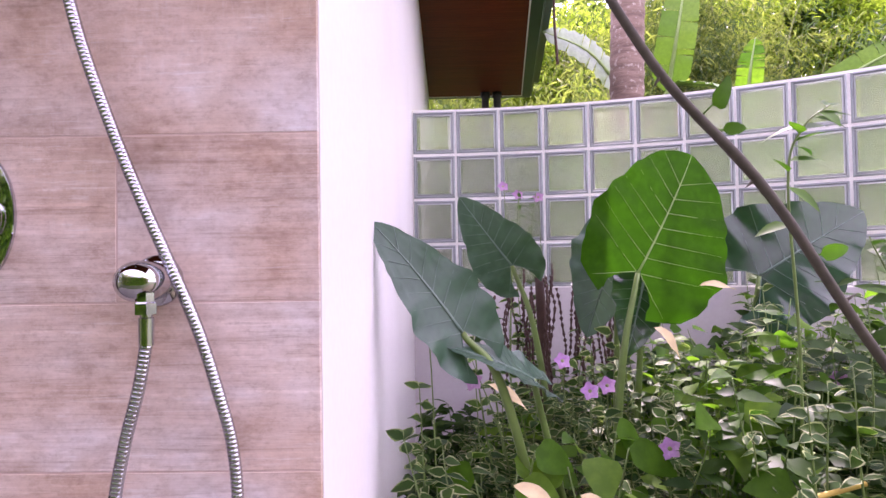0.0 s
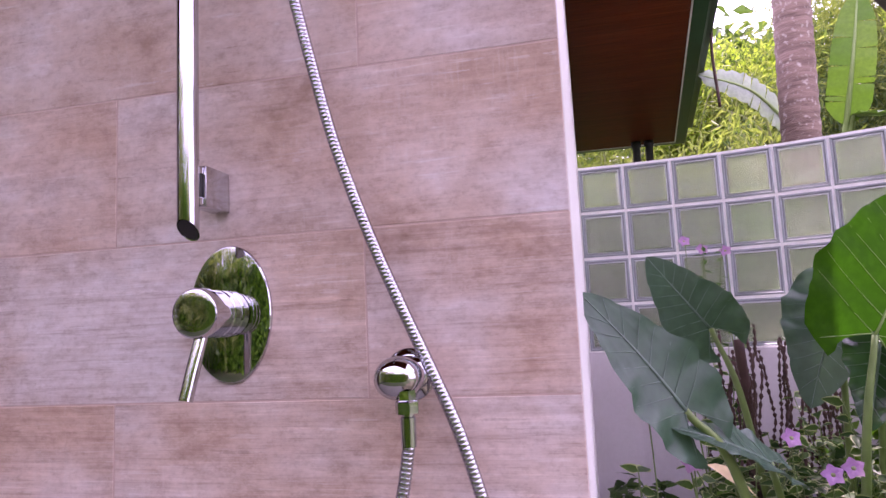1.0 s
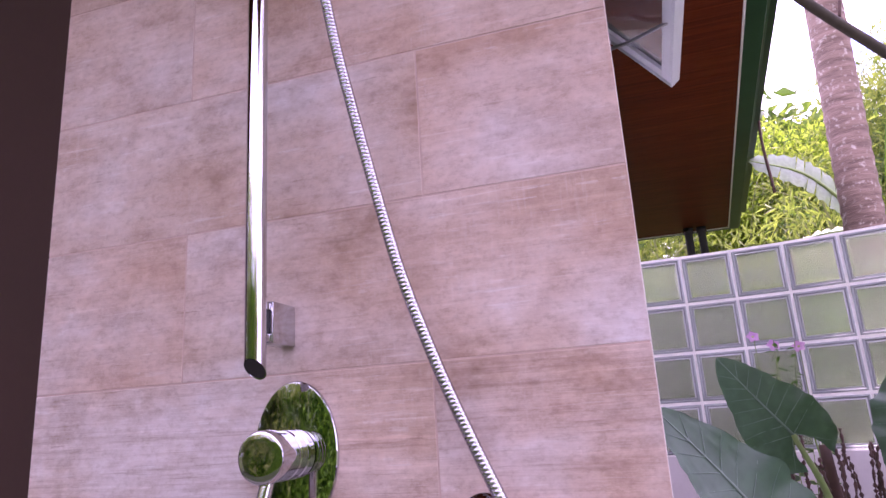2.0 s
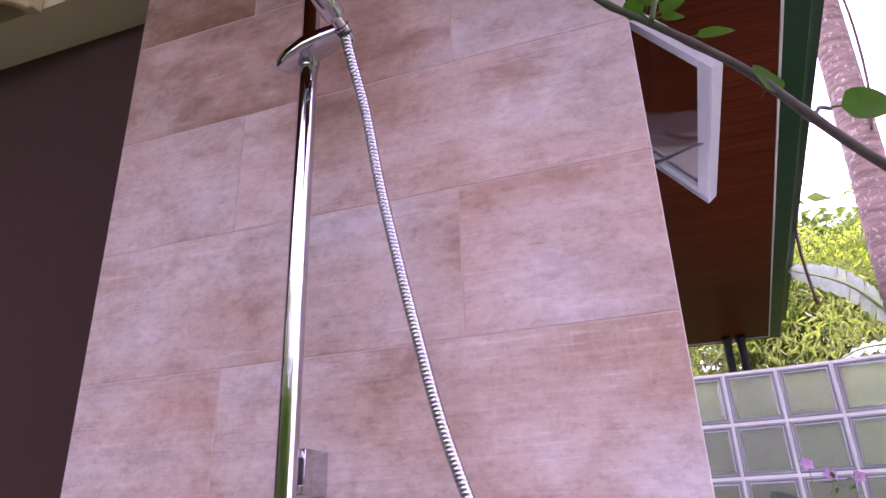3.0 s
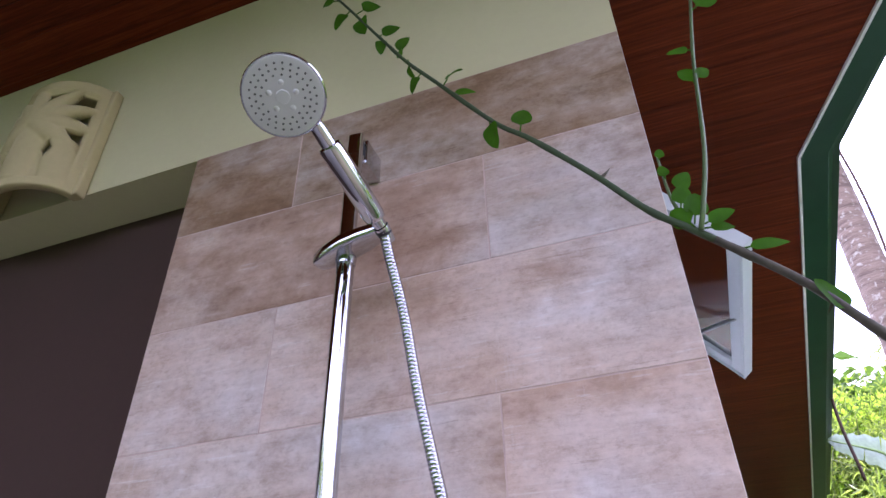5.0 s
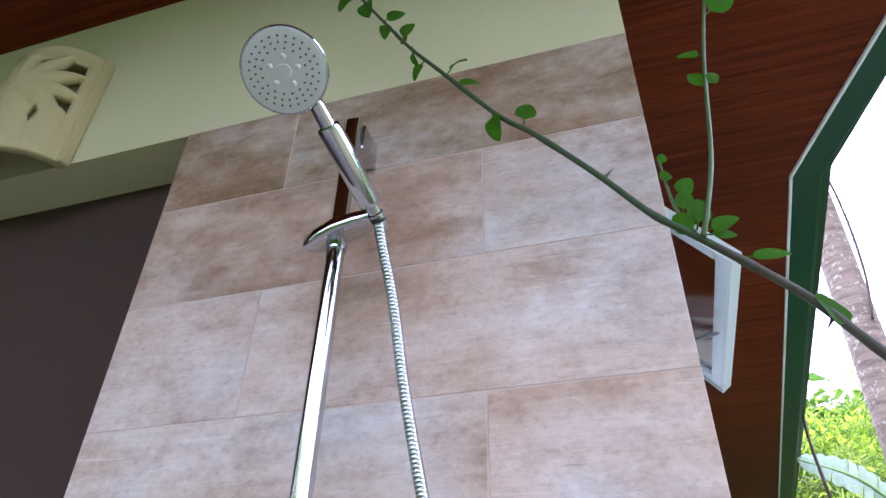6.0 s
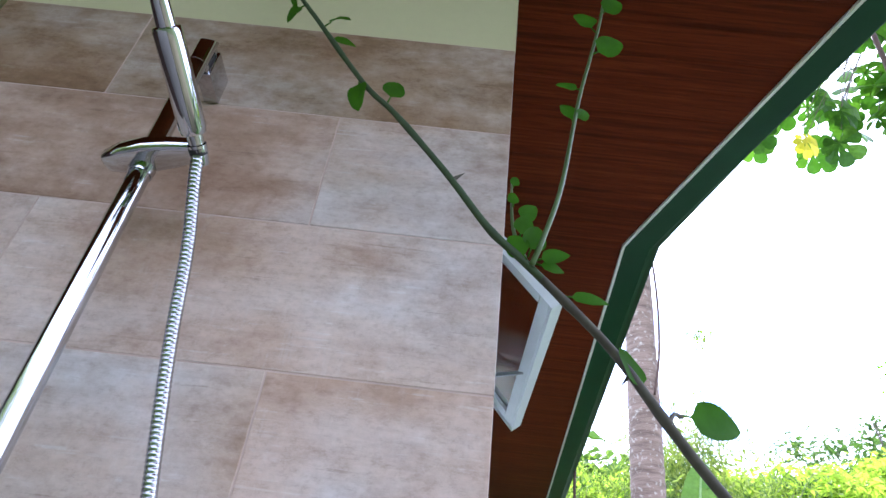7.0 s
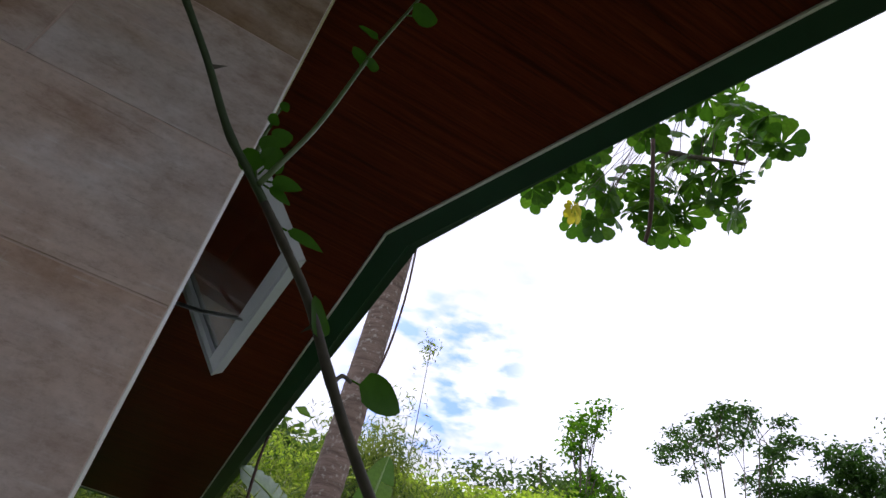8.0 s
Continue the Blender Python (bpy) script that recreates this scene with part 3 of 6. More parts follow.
for x0, x1, z0, z1 in ((-half + 0.014, half - 0.014, -tall + 0.015, -tall + 0.052), (-half + 0.014, half - 0.014, -0.042, 0.0), (-half + 0.014, -half + 0.050, -tall + 0.053, -0.043), (half - 0.050, half - 0.014, -tall + 0.053, -0.043)):
    box(bm, x0, x1, -0.018, 0.014, z0, z1, 0.002)
# a thin outer flange, stepped back behind a groove
for x0, x1, z0, z1 in ((-half, half, -tall, -tall + 0.0025), (-half, -half + 0.0025, -tall + 0.003, -0.004), (half - 0.0025, half, -tall + 0.003, -0.004)):
    box(bm, x0, x1, -0.016, 0.022, z0, z1, 0.0006)
for x0, x1, z0, z1 in ((-half + 0.001, half - 0.001, -tall + 0.003, -tall + 0.0145), (-half + 0.003, -half + 0.0135, -tall + 0.016, -0.004), (half - 0.0135, half - 0.003, -tall + 0.016, -0.004)):
    box(bm, x0, x1, 0.006, 0.013, z0, z1)
    box(bm, x0, x1, -0.008, -0.001, z0, z1)
sash = sash_part("sash", bm, ALU, window, "white aluminium sash swung outwards")
pane = sash_part("pane", box(bmesh.new(), -half + 0.048, half - 0.048, -0.003, 0.003, -tall + 0.050, -0.040), PANE, sash)
pane.visible_shadow = False
gasket = bmesh.new()
for sx in (-1, 1):
    box(gasket, sx * (half - 0.052) - 0.003, sx * (half - 0.052) + 0.003, -0.018, -0.0035, -tall + 0.054, -0.044)
sash_part("gasket", gasket, DARKHOLE, sash, "black rubber gasket")
arm = sweep(bmesh.new(), [Vector((-0.060, 1.46, 2.36)), Vector((0.06, 1.30, 2.290)), Vector((0.175, 1.11, 2.222))], 0.0085, 8, True, 0.75)
part("stay", arm, STAY, window, "grey metal stay arm")

# ---- shower fittings ----
rail_x, rail_y = -0.430, -0.072
shower_rail = thing("shower_rail", "chrome vertical shower rail fixed to the tiled pier", "shower rail")
bm = bmesh.new()
RZ0, RZ1, RR = 1.200, 2.068, 0.0125
seg = 28
low = [bm.verts.new((rail_x + RR * math.cos(a), rail_y + RR * math.sin(a), RZ0 + 0.012 - 0.9 * RR * math.sin(a))) for a in [2 * math.pi * k / seg for k in range(seg)]]
top = [bm.verts.new((rail_x + RR * math.cos(a), rail_y + RR * math.sin(a), RZ1 - 0.012 + 0.9 * RR * math.sin(a))) for a in [2 * math.pi * k / seg for k in range(seg)]]
for k in range(seg):
    bm.faces.new((low[k], low[(k + 1) % seg], top[(k + 1) % seg], top[k]))
creased(part("pipe", bm, CHROME, shower_rail, "polished chrome pipe with slanted ends"))
for z, s in ((RZ0, 1), (RZ1, -1)):
    bm = bmesh.new()
    vs = [bm.verts.new((rail_x + 0.0112 * math.cos(a), rail_y + 0.0112 * math.sin(a), z + s * (0.0125 - 0.9 * 0.0112 * math.sin(a)))) for a in [2 * math.pi * k / seg for k in range(seg)]]
    bm.faces.new(vs)
    part("end_cap", bm, DARKHOLE, shower_rail, "black plastic end cap")
for z in (1.267, 2.035):
    bracket = creased(part("bracket", box(bmesh.new(), rail_x - 0.010, rail_x + 0.011, -0.052, -0.0005, z - 0.025, z + 0.025, 0.0016), CHROME, shower_rail, "square chrome wall bracket"))
    # dark box put in for the shade inside the open slot
    part("slot", box(bmesh.new(), rail_x - 0.006, rail_x + 0.006, -0.062, -0.0525, z - 0.014, z + 0.014), DARKHOLE, bracket, "dark block standing for the shaded slot")
    for dz in (-0.0185, 0.0185):
        part("neck", box(bmesh.new(), rail_x - 0.008, rail_x + 0.008, -0.064, -0.0525, z + dz - 0.0045, z + dz + 0.0045, 0.0012), CHROME, bracket)
    seam = lathe(bmesh.new(), (rail_x, rail_y, z + (0.028 if z < 1.6 else -0.030)), (0, 0, 1), [(-0.0008, 0.0124), (-0.0008, 0.0128), (0.0008, 0.0128), (0.0008, 0.0124)], 28)
    creased(part("seam_ring", seam, CHROME, bracket))

# slider: a wedge-shaped holder across the rail
SL = 1.822
slider_m = Matrix.Translation((rail_x + 0.014, rail_y - 0.014, SL)) @ Matrix.Rotation(radians(-7), 4, "Y") @ Matrix.Rotation(radians(-9), 4, "Z")
bm = bmesh.new()
sections = []
for x, w, z0, z1 in ((-0.0595, 0.0070, -0.008, 0.001), (-0.055, 0.0125, -0.011, 0.004), (-0.034, 0.0185, -0.0115, 0.009), (-0.006, 0.0205, -0.011, 0.011), (0.024, 0.0180, -0.010, 0.010), (0.050, 0.0125, -0.009, 0.009), (0.058, 0.0100, -0.007, 0.007)):
    ring = []
    for k in range(16):
        a = 2 * math.pi * k / 16
        c, s = math.cos(a), math.sin(a)
        e = 0.32
        ring.append(bm.verts.new((x, w * math.copysign(abs(c) ** e, c), (z1 + z0) / 2 + (z1 - z0) / 2 * math.copysign(abs(s) ** e, s))))
    sections.append(ring)
for a, b in zip(sections, sections[1:]):
    for k in range(16):
        bm.faces.new((a[k], a[(k + 1) % 16], b[(k + 1) % 16], b[k]))
bm.faces.new(sections[0][::-1]), bm.faces.new(sections[-1])
bmesh.ops.recalc_face_normals(bm, faces=bm.faces[:])
bmesh.ops.transform(bm, matrix=slider_m, verts=bm.verts[:])
slider = creased(part("slider", bm, CHROME, shower_rail, "wedge-shaped chrome slider"), 50)
creased(part("collar", lathe(bmesh.new(), (rail_x, rail_y, SL - 0.028), (0, 0, 1), [(0.006, 0.0127), (0.006, 0.0140), (0.017, 0.0150), (0.017, 0.0127)], 28), CHROME, slider))

creased(part("cone_ring", lathe(bmesh.new(), (-0.3525, -0.114, 1.807), (-0.17, -0.89, 0.42), [(-0.003, 0.0086), (-0.003, 0.0100), (0.005, 0.0106), (0.005, 0.0094)], 24), DARKHOLE, slider, "black plastic cone holder"))

# hand shower in the slider: handle leans up and out towards the viewer
hand_shower = thing("hand_shower", "chrome hand shower with a round pale spray face", "hand shower")
H0, H1 = Vector((-0.353, -0.118, 1.809)), Vector((-0.375, -0.252, 1.867))
HEAD = Vector((-0.389, -0.314, 1.872))
ax = (H1 - H0).normalized()
L = (H1 - H0).length
creased(part("handle", lathe(bmesh.new(), H0, ax, [(0, 0.0), (0, 0.0085), (0.016, 0.0090), (0.017, 0.0132), (0.024, 0.0148), (L - 0.030, 0.0152), (L - 0.022, 0.0152), (L - 0.019, 0.0142), (L - 0.018, 0.0100), (L + 0.006, 0.0095), (L + 0.016, 0.0080), (L + 0.016, 0)], 28), CHROME, hand_shower, "tapered chrome handle"), 30)
face_dir = (Vector((-0.045, -0.725, 1.276)) - HEAD).normalized()
face_dir = (face_dir + Vector((-0.27, 0.05, -0.22))).normalized()
R = 0.0487
head = creased(part("head", lathe(bmesh.new(), HEAD, face_dir, [(-0.024, 0), (-0.022, 0.022), (-0.014, 0.044), (-0.004, R), (0.002, R + 0.001), (0.0035, R), (0.0035, R - 0.0010), (0.001, R - 0.0014)], 48), CHROME, hand_shower, "round chrome head"), 30)
creased(part("spray_face", lathe(bmesh.new(), HEAD, face_dir, [(0.001, R - 0.0008), (0.0043, R - 0.0022), (0.0047, R - 0.010), (0.0048, 0.0085), (0.0062, 0.0078), (0.0064, 0.0)], 48), PLASTIC, head, "pale grey plastic spray face"), 30)
side = face_dir.cross(Vector((0, 0, 1))).normalized()
upw = side.cross(face_dir).normalized()
nozzle_mesh = lathe(bmesh.new(), (0, 0, 0), (0, 0, 1), [(-0.001, 0.0015), (0.0010, 0.0014), (0.0014, 0.0008), (0.0014, 0)], 8)
nm = bpy.data.meshes.new("nozzle")
nozzle_mesh.to_mesh(nm)
nozzle_mesh.free()
nm.materials.append(NOZZLE)
rot = face_dir.to_track_quat("Z", "Y").to_matrix().to_4x4()
for count, rad, turn in ((26, 0.0385, 0.0), (24, 0.0318, 0.5), (16, 0.0252, 0.2)):
    for k in range(count):
        a = 2 * math.pi * (k + turn) / count
        ob = new("nozzle", nm)
        ob.parent = head
        ob.matrix_basis = Matrix.Translation(HEAD + face_dir * 0.0046 + rad * (math.cos(a) * side + math.sin(a) * upw)) @ rot
knob = bmesh.new()
for k in range(5):
    a = 0.3 + 2 * math.pi / 5 * k
    c = HEAD + face_dir * 0.0048 + 0.0165 * (math.cos(a) * side + math.sin(a) * upw)
    lathe(knob, c, face_dir, [(0, 0.0036), (0.0012, 0.003), (0.0016, 0.0)], 12)
part("boss", knob, PLASTIC, head, "clear raised bosses", True)

# hose: ribbed metal, from the handle down past the outlet, round and up to it
hose = thing("shower_hose", "ribbed chrome shower hose hanging in a long loop", "shower hose")
hose_pts = [tuple(H0 - ax * 0.004), (-0.350, -0.100, 1.775), (-0.338, -0.078, 1.70), (-0.325, -0.062, 1.60), (-0.306, -0.052, 1.50), (-0.284, -0.046, 1.40), (-0.261, -0.040, 1.305), (-0.226, -0.034, 1.20), (-0.193, -0.034, 1.12), (-0.162, -0.034, 1.05), (-0.133, -0.033, 0.98), (-0.111, -0.032, 0.91), (-0.096, -0.030, 0.85), (-0.090, -0.030, 0.78),
            (-0.093, -0.032, 0.68), (-0.118, -0.040, 0.60), (-0.160, -0.050, 0.575), (-0.200, -0.056, 0.61), (-0.217, -0.060, 0.69), (-0.217, -0.060, 0.78), (-0.204, -0.060, 0.857), (-0.188, -0.060, 0.92), (-0.179, -0.060, 0.972)]
path = smooth_path(hose_pts, 40)
dist = [0.0]
for a, b in zip(path, path[1:]):
    dist.append(dist[-1] + (b - a).length)
pitch = 0.0050
fine, j = [], 0
n_ring = int(dist[-1] / pitch * 8)
for i in range(n_ring + 1):
    s = i * dist[-1] / n_ring
    while j < len(path) - 2 and dist[j + 1] < s:
        j += 1
    f = (s - dist[j]) / max(dist[j + 1] - dist[j], 1e-9)
    fine.append(path[j].lerp(path[j + 1], f))
RIB_R = (0.00655, 0.0069, 0.00705, 0.00715, 0.0072, 0.00715, 0.00705, 0.0069)
part("ribbed_tube", sweep(bmesh.new(), fine, lambda u: RIB_R[round(u * n_ring) % 8], 14), HOSE_STEEL, hose, "", True)
creased(part("cone_nut", lathe(bmesh.new(), H0 + ax * 0.004, -ax, [(0, 0.0105), (0.006, 0.0105), (0.024, 0.0080), (0.024, 0)], 20), CHROME, hose))
creased(part("ferrule", lathe(bmesh.new(), (-0.1795, -0.060, 0.966), (0, 0, 1), [(0, 0), (0, 0.0082), (0.030, 0.0086), (0.031, 0.007), (0.036, 0.007)], 20), CHROME, hose))

# wall outlet elbow
outlet = thing("wall_outlet", "chrome wall elbow that feeds the shower hose", "shower outlet")
OX, OZ = -0.192, 1.036
creased(part("flange", lathe(bmesh.new(), (OX, -0.0005, OZ), (0, -1, 0), [(0, 0.030), (0.006, 0.030), (0.010, 0.026), (0.012, 0.020)], 32), CHROME, outlet))
creased(part("body", lathe(bmesh.new(), (OX, -0.010, OZ), (0, -1, 0), [(0, 0.022), (0.030, 0.023), (0.044, 0.0235), (0.054, 0.021), (0.060, 0.013), (0.062, 0.0)], 32, 1.08), CHROME, outlet), 60)
creased(part("nut", lathe(bmesh.new(), (-0.1805, -0.060, OZ - 0.036), (0, 0, 1), [(0, 0.0), (0, 0.0125), (0.012, 0.0125), (0.014, 0.010), (0.024, 0.010)], 6), CHROME, outlet), 20)

# mixer valve
mixer = thing("shower_mixer", "chrome single-lever mixer on an oval wall plate", "shower mixer")
MX, MZ = -0.418, 1.116
creased(part("wall_plate", lathe(bmesh.new(), (MX, -0.0005, MZ), (0, -1, 0), [(0, 0.084), (0.0040, 0.084), (0.0052, 0.0828), (0.0056, 0.081), (0.0058, 0.0)], 64, 0.655), CHROME, mixer, "polished oval wall plate"), 30)
KR = 0.0282
knob_ob = creased(part("body", lathe(bmesh.new(), (MX, -0.008, MZ), (0, -1, 0), [(0, KR), (0.012, KR), (0.013, KR - 0.002), (0.016, KR - 0.002), (0.017, KR), (0.030, KR), (0.031, KR - 0.0015), (0.034, KR - 0.0015), (0.035, KR), (0.052, KR)], 48), CHROME, mixer, "stepped chrome body"), 25)
creased(part("cap", lathe(bmesh.new(), (MX, -0.060, MZ), (0, -1, 0), [(0, KR - 0.0008), (0.001, KR + 0.0006), (0.017, KR + 0.0006), (0.0196, KR - 0.0008), (0.0206, KR - 0.003), (0.0212, KR - 0.012), (0.0214, 0.0)], 48), CHROME, mixer, "domed chrome cap"), 35)
creased(part("lever", sweep(bmesh.new(), [Vector((MX + 0.002, -0.068, MZ - 0.026)), Vector((MX - 0.003, -0.077, MZ - 0.062)), Vector((MX - 0.007, -0.085, MZ - 0.096))], 0.0080, 18), CHROME, mixer, "short rod lever"), 40)

# ---- carved stone cover on the beam, a half drum pierced with a palm ----
cover = thing("carved_wall_light", "cream carved limestone half-drum wall light with a pierced palm", "wall light")
CX, CZ0, CZ1, CW, CD = -1.240, 2.193, 2.510, 0.121, 0.100
NU, NV = 110, 110


FRONDS = (-28, 4, 34, 62, 90, 118, 146, 176, 208)


def frond(u, v):
    """How far from the middle line of the nearest frond, 0 to 1 inside it, and the reach from the hub."""
    dx, dy = u - 0.52, v - 0.58
    best = 9.0
    for g in FRONDS:
        bend = radians(g)
        a = dx * math.cos(bend) + dy * math.sin(bend)
        b = -dx * math.sin(bend) + dy * math.cos(bend) + 0.35 * a * a * (1 if -90 < g < 90 else -1)
        t = a / 0.43
        if 0 < t < 1:
            best = min(best, abs(b) / (0.070 * math.sin(math.pi * min(1, 0.12 + 0.88 * t ** 0.7)) ** 0.75 + 0.004))
    return best, math.hypot(dx, dy)


def pierced(u, v):
    q, r = frond(u, v)
    if abs(u - 0.5) < 0.37 and v < 0.885 and v > 0.47 - 0.30 * max(0, abs(u - 0.52) - 0.16) and r > 0.21 and q > 1.0:
        return True
    return any(abs(u - cu) < w * (1 - abs(v - cv) / h) for cu, cv, w, h in ((0.69, 0.33, 0.035, 0.08), (0.36, 0.33, 0.03, 0.07)) if abs(v - cv) < h)


def relief(u, v):
    """Rounded fronds round the hub, broad stems below it, a flat border."""
    q, r = frond(u, v)
    if abs(u - 0.5) > 0.39 or v > 0.905 or v < 0.07:
        return 0.005
    h = 0.0
    if q < 1:
        h = 0.019 * (1 - q * q) ** 0.5 * (1 - 0.45 * min(1, r / 0.42))
    if r < 0.13:
        h = max(h, 0.011 * (1 - r / 0.16))
    if v < 0.52:
        for cu, w in ((0.52, 0.12), (0.25, 0.11), (0.78, 0.11)):
            p = abs(u - cu - 0.14 * (v - 0.3) * (1 if cu < 0.5 else -1 if cu > 0.6 else 0)) / w
            h = max(h, 0.012 * max(0.0, 1 - p * p) ** 0.6)
    return h - 0.004


bm = bmesh.new()
grid = {}
for s, off in ((0, 0.0), (1, -0.016)):
    for i in range(NU + 1):
        for k in range(NV + 1):
            u, v = i / NU, k / NV
            a = math.pi * (0.04 + 0.92 * u)
            h = relief(u, v) if s == 0 else off
            grid[s, i, k] = bm.verts.new((CX - (CW + h) * math.cos(a) / math.cos(math.pi * 0.04), -(CD + h) * math.sin(a) + 0.010, CZ0 + (CZ1 - CZ0) * v))
hole = {(i, k): pierced((i + 0.5) / NU, (k + 0.5) / NV) for i in range(NU) for k in range(NV)}
for i in range(NU):
    for k in range(NV):
        if hole[i, k]:
            continue
        q = ((i, k), (i + 1, k), (i + 1, k + 1), (i, k + 1))
        bm.faces.new([grid[0, *p] for p in q])
        bm.faces.new([grid[1, *p] for p in q[::-1]])
        for (di, dk), (p, r) in (((0, -1), (0, 1)), ((1, 0), (1, 2)), ((0, 1), (2, 3)), ((-1, 0), (3, 0))):
            if hole.get((i + di, k + dk), True):
                bm.faces.new((grid[0, *q[r]], grid[0, *q[p]], grid[1, *q[p]], grid[1, *q[r]]))
loose = [v for v in bm.verts if not v.link_faces]
bmesh.ops.delete(bm, geom=loose, context="VERTS")
bmesh.ops.smooth_vert(bm, verts=bm.verts[:], factor=0.35, use_axis_x=True, use_axis_y=True, use_axis_z=True)
part("shell", bm, STONE, cover, "", True)
for sx in (-1, 1):
    part("foot", box(bmesh.new(), CX + sx * (CW + 0.001) - 0.012, CX + sx * (CW + 0.001) + 0.012, -0.022, 0.002, CZ0, CZ1, 0.004), STONE, cover)
# top closed out of view, added to keep light out of the drum
shade_lid = prism(bmesh.new(), [(CX - (CW + 0.001) * math.cos(math.pi * q / 20), 0.002 - (CD - 0.008) * math.sin(math.pi * q / 20)) for q in range(21)], CZ1 - 0.022, CZ1 - 0.004)
part("shade_lid", shade_lid, STONE, cover)

# ---- plants: builders ----
def rnd_dir(rng, flat=1.0):
    v = Vector((rng.gauss(0, 1), rng.gauss(0, 1), rng.gauss(0, 1) * flat))
    return v.normalized()


def leaf(bm, base, along, normal, length, width, curl=0.15, fold=0.18, rows=3, edge=False, wave=0.0, blunt=0.0, roundness=0.9):
    """A pointed leaf: folded at the midrib, drooping to the tip; edge: a rim in the second material."""
    along = along.normalized()
    normal = (normal - along * normal.dot(along))
    normal = normal.normalized() if normal.length > 1e-4 else along.orthogonal().normalized()
    side = along.cross(normal)
    spine, left, right, inl, inr = [], [], [], [], []
    for i in range(rows + 1):
        t = i / rows
        c = base + along * (length * t) - normal * (curl * length * t * t)
        w = 0.5 * width * (math.sin(math.pi * t ** (0.64 - 0.45 * blunt)) ** (roundness - 0.6 * blunt) if 0 < i < rows else 0.0)
        spine.append(c)
        if 0 < i < rows:
            wob = wave * length * math.sin(9 * t)
            left.append(bm.verts.new(c + side * w + normal * (fold * w + wob)))
            right.append(bm.verts.new(c - side * w + normal * (fold * w - wob)))
            if edge:
                inl.append(bm.verts.new(c + side * w * 0.74 + normal * fold * w * 0.74))
                inr.append(bm.verts.new(c - side * w * 0.74 + normal * fold * w * 0.74))
    sp = [bm.verts.new(c) for c in spine]
    for outer, inner, flip in ((left, inl, False), (right, inr, True)):
        strips = [(sp, inner, 0, True), (inner, outer, 1, False)] if edge else [(sp, outer, 0, True)]
        for a, b, mat, with_spine in strips:
            if with_spine:
                faces = [(a[0], a[1], b[0])] + [(a[i + 1], a[i + 2], b[i + 1], b[i]) for i in range(rows - 2)] + [(a[rows - 1], a[rows], b[-1])]
            else:
                faces = [(sp[0], a[0], b[0])] + [(a[i], a[i + 1], b[i + 1], b[i]) for i in range(rows - 2)] + [(a[-1], sp[rows], b[-1])]
            for f in faces:
                bm.faces.new(f[::-1] if flip else f).material_index = mat


def taro_blade(attach, tip, facing, width, seed, wave=0.012, blunt=1.6, lobe=0.36):
    """Heart-shaped blade with lobes behind the stalk, rippled edge; returns blade and ribs."""
    rng = random.Random(seed)
    attach, tip = Vector(attach), Vector(tip)
    along = tip - attach
    length = along.length
    along.normalize()
    n = Vector(facing)
    n = (n - along * n.dot(along)).normalized()
    side = along.cross(n)
    ph = rng.uniform(0, 6)

    def place(s, q):
        """s along the midrib (negative: lobes), q across, in units of half the width."""
        vein = abs(math.sin((s * 1.0 - abs(q) * 0.28) * 19 + ph)) ** 0.6
        lift = 0.10 * width * abs(q) ** 1.6 - 0.16 * length * max(0, s) ** 2 + wave * abs(q) ** 2 * math.sin(s * 21 + ph + (2 if q > 0 else 0)) + 0.006 * (vein - 0.6) * min(1, abs(q) * 3)
        return attach + along * (s * length) + side * (q * width / 2) + n * lift

    def half(s):
        if s < 0:
            return 0.93 * math.sqrt(max(0.0, 1 - (s / -lobe) ** 2)) ** 0.8
        return max(0.0, (1 - s ** blunt)) ** 0.70 * (0.93 + 0.10 * math.sin(math.pi * min(1, s * 2.0)))

    bm = bmesh.new()
    S, Q = 26, 9
    for sgn in (-1, 1):
        rows = []
        for i in range(S + 1):
            s = -lobe + (1 + lobe) * i / S
            inner = 0.0 if s >= 0 else 0.62 * (s / -lobe) ** 0.8 * half(max(s, -0.83 * lobe)) + 0.02
            outer = max(half(s), inner)
            rip = 1 + 0.022 * math.sin(31 * s + ph) + 0.012 * math.sin(67 * s)
            rows.append([bm.verts.new(place(s, sgn * (inner + (outer * rip - inner) * k / Q))) for k in range(Q + 1)])
        for a, b in zip(rows, rows[1:]):
            for k in range(Q):
                f = (a[k], a[k + 1], b[k + 1], b[k])
                bm.faces.new(f if sgn > 0 else f[::-1])
    bmesh.ops.remove_doubles(bm, verts=bm.verts[:], dist=0.0004)
    ribs = bmesh.new()
    sweep(ribs, [place(i / 10, 0) + n * 0.001 for i in range(11)], lambda u: 0.0036 * (1 - u) + 0.0008, 6, flat=0.8)
    for sgn in (-1, 1):
        for j in range(7):
            s0 = 0.0 + 0.12 * j
            reach = half(min(0.98, s0 + 0.14)) * 0.93
            sweep(ribs, [place(s0 + 0.16 * (k / 5), sgn * reach * k / 5) + n * 0.0008 for k in range(6)], lambda u: 0.0011 * (1 - u) + 0.0003, 4, False)
        sweep(ribs, [place(-0.72 * lobe * (k / 5), sgn * (0.04 + 0.52 * k / 5)) + n * 0.0008 for k in range(6)], lambda u: 0.0014 * (1 - u) + 0.0004, 4, False)
    return bm, ribs


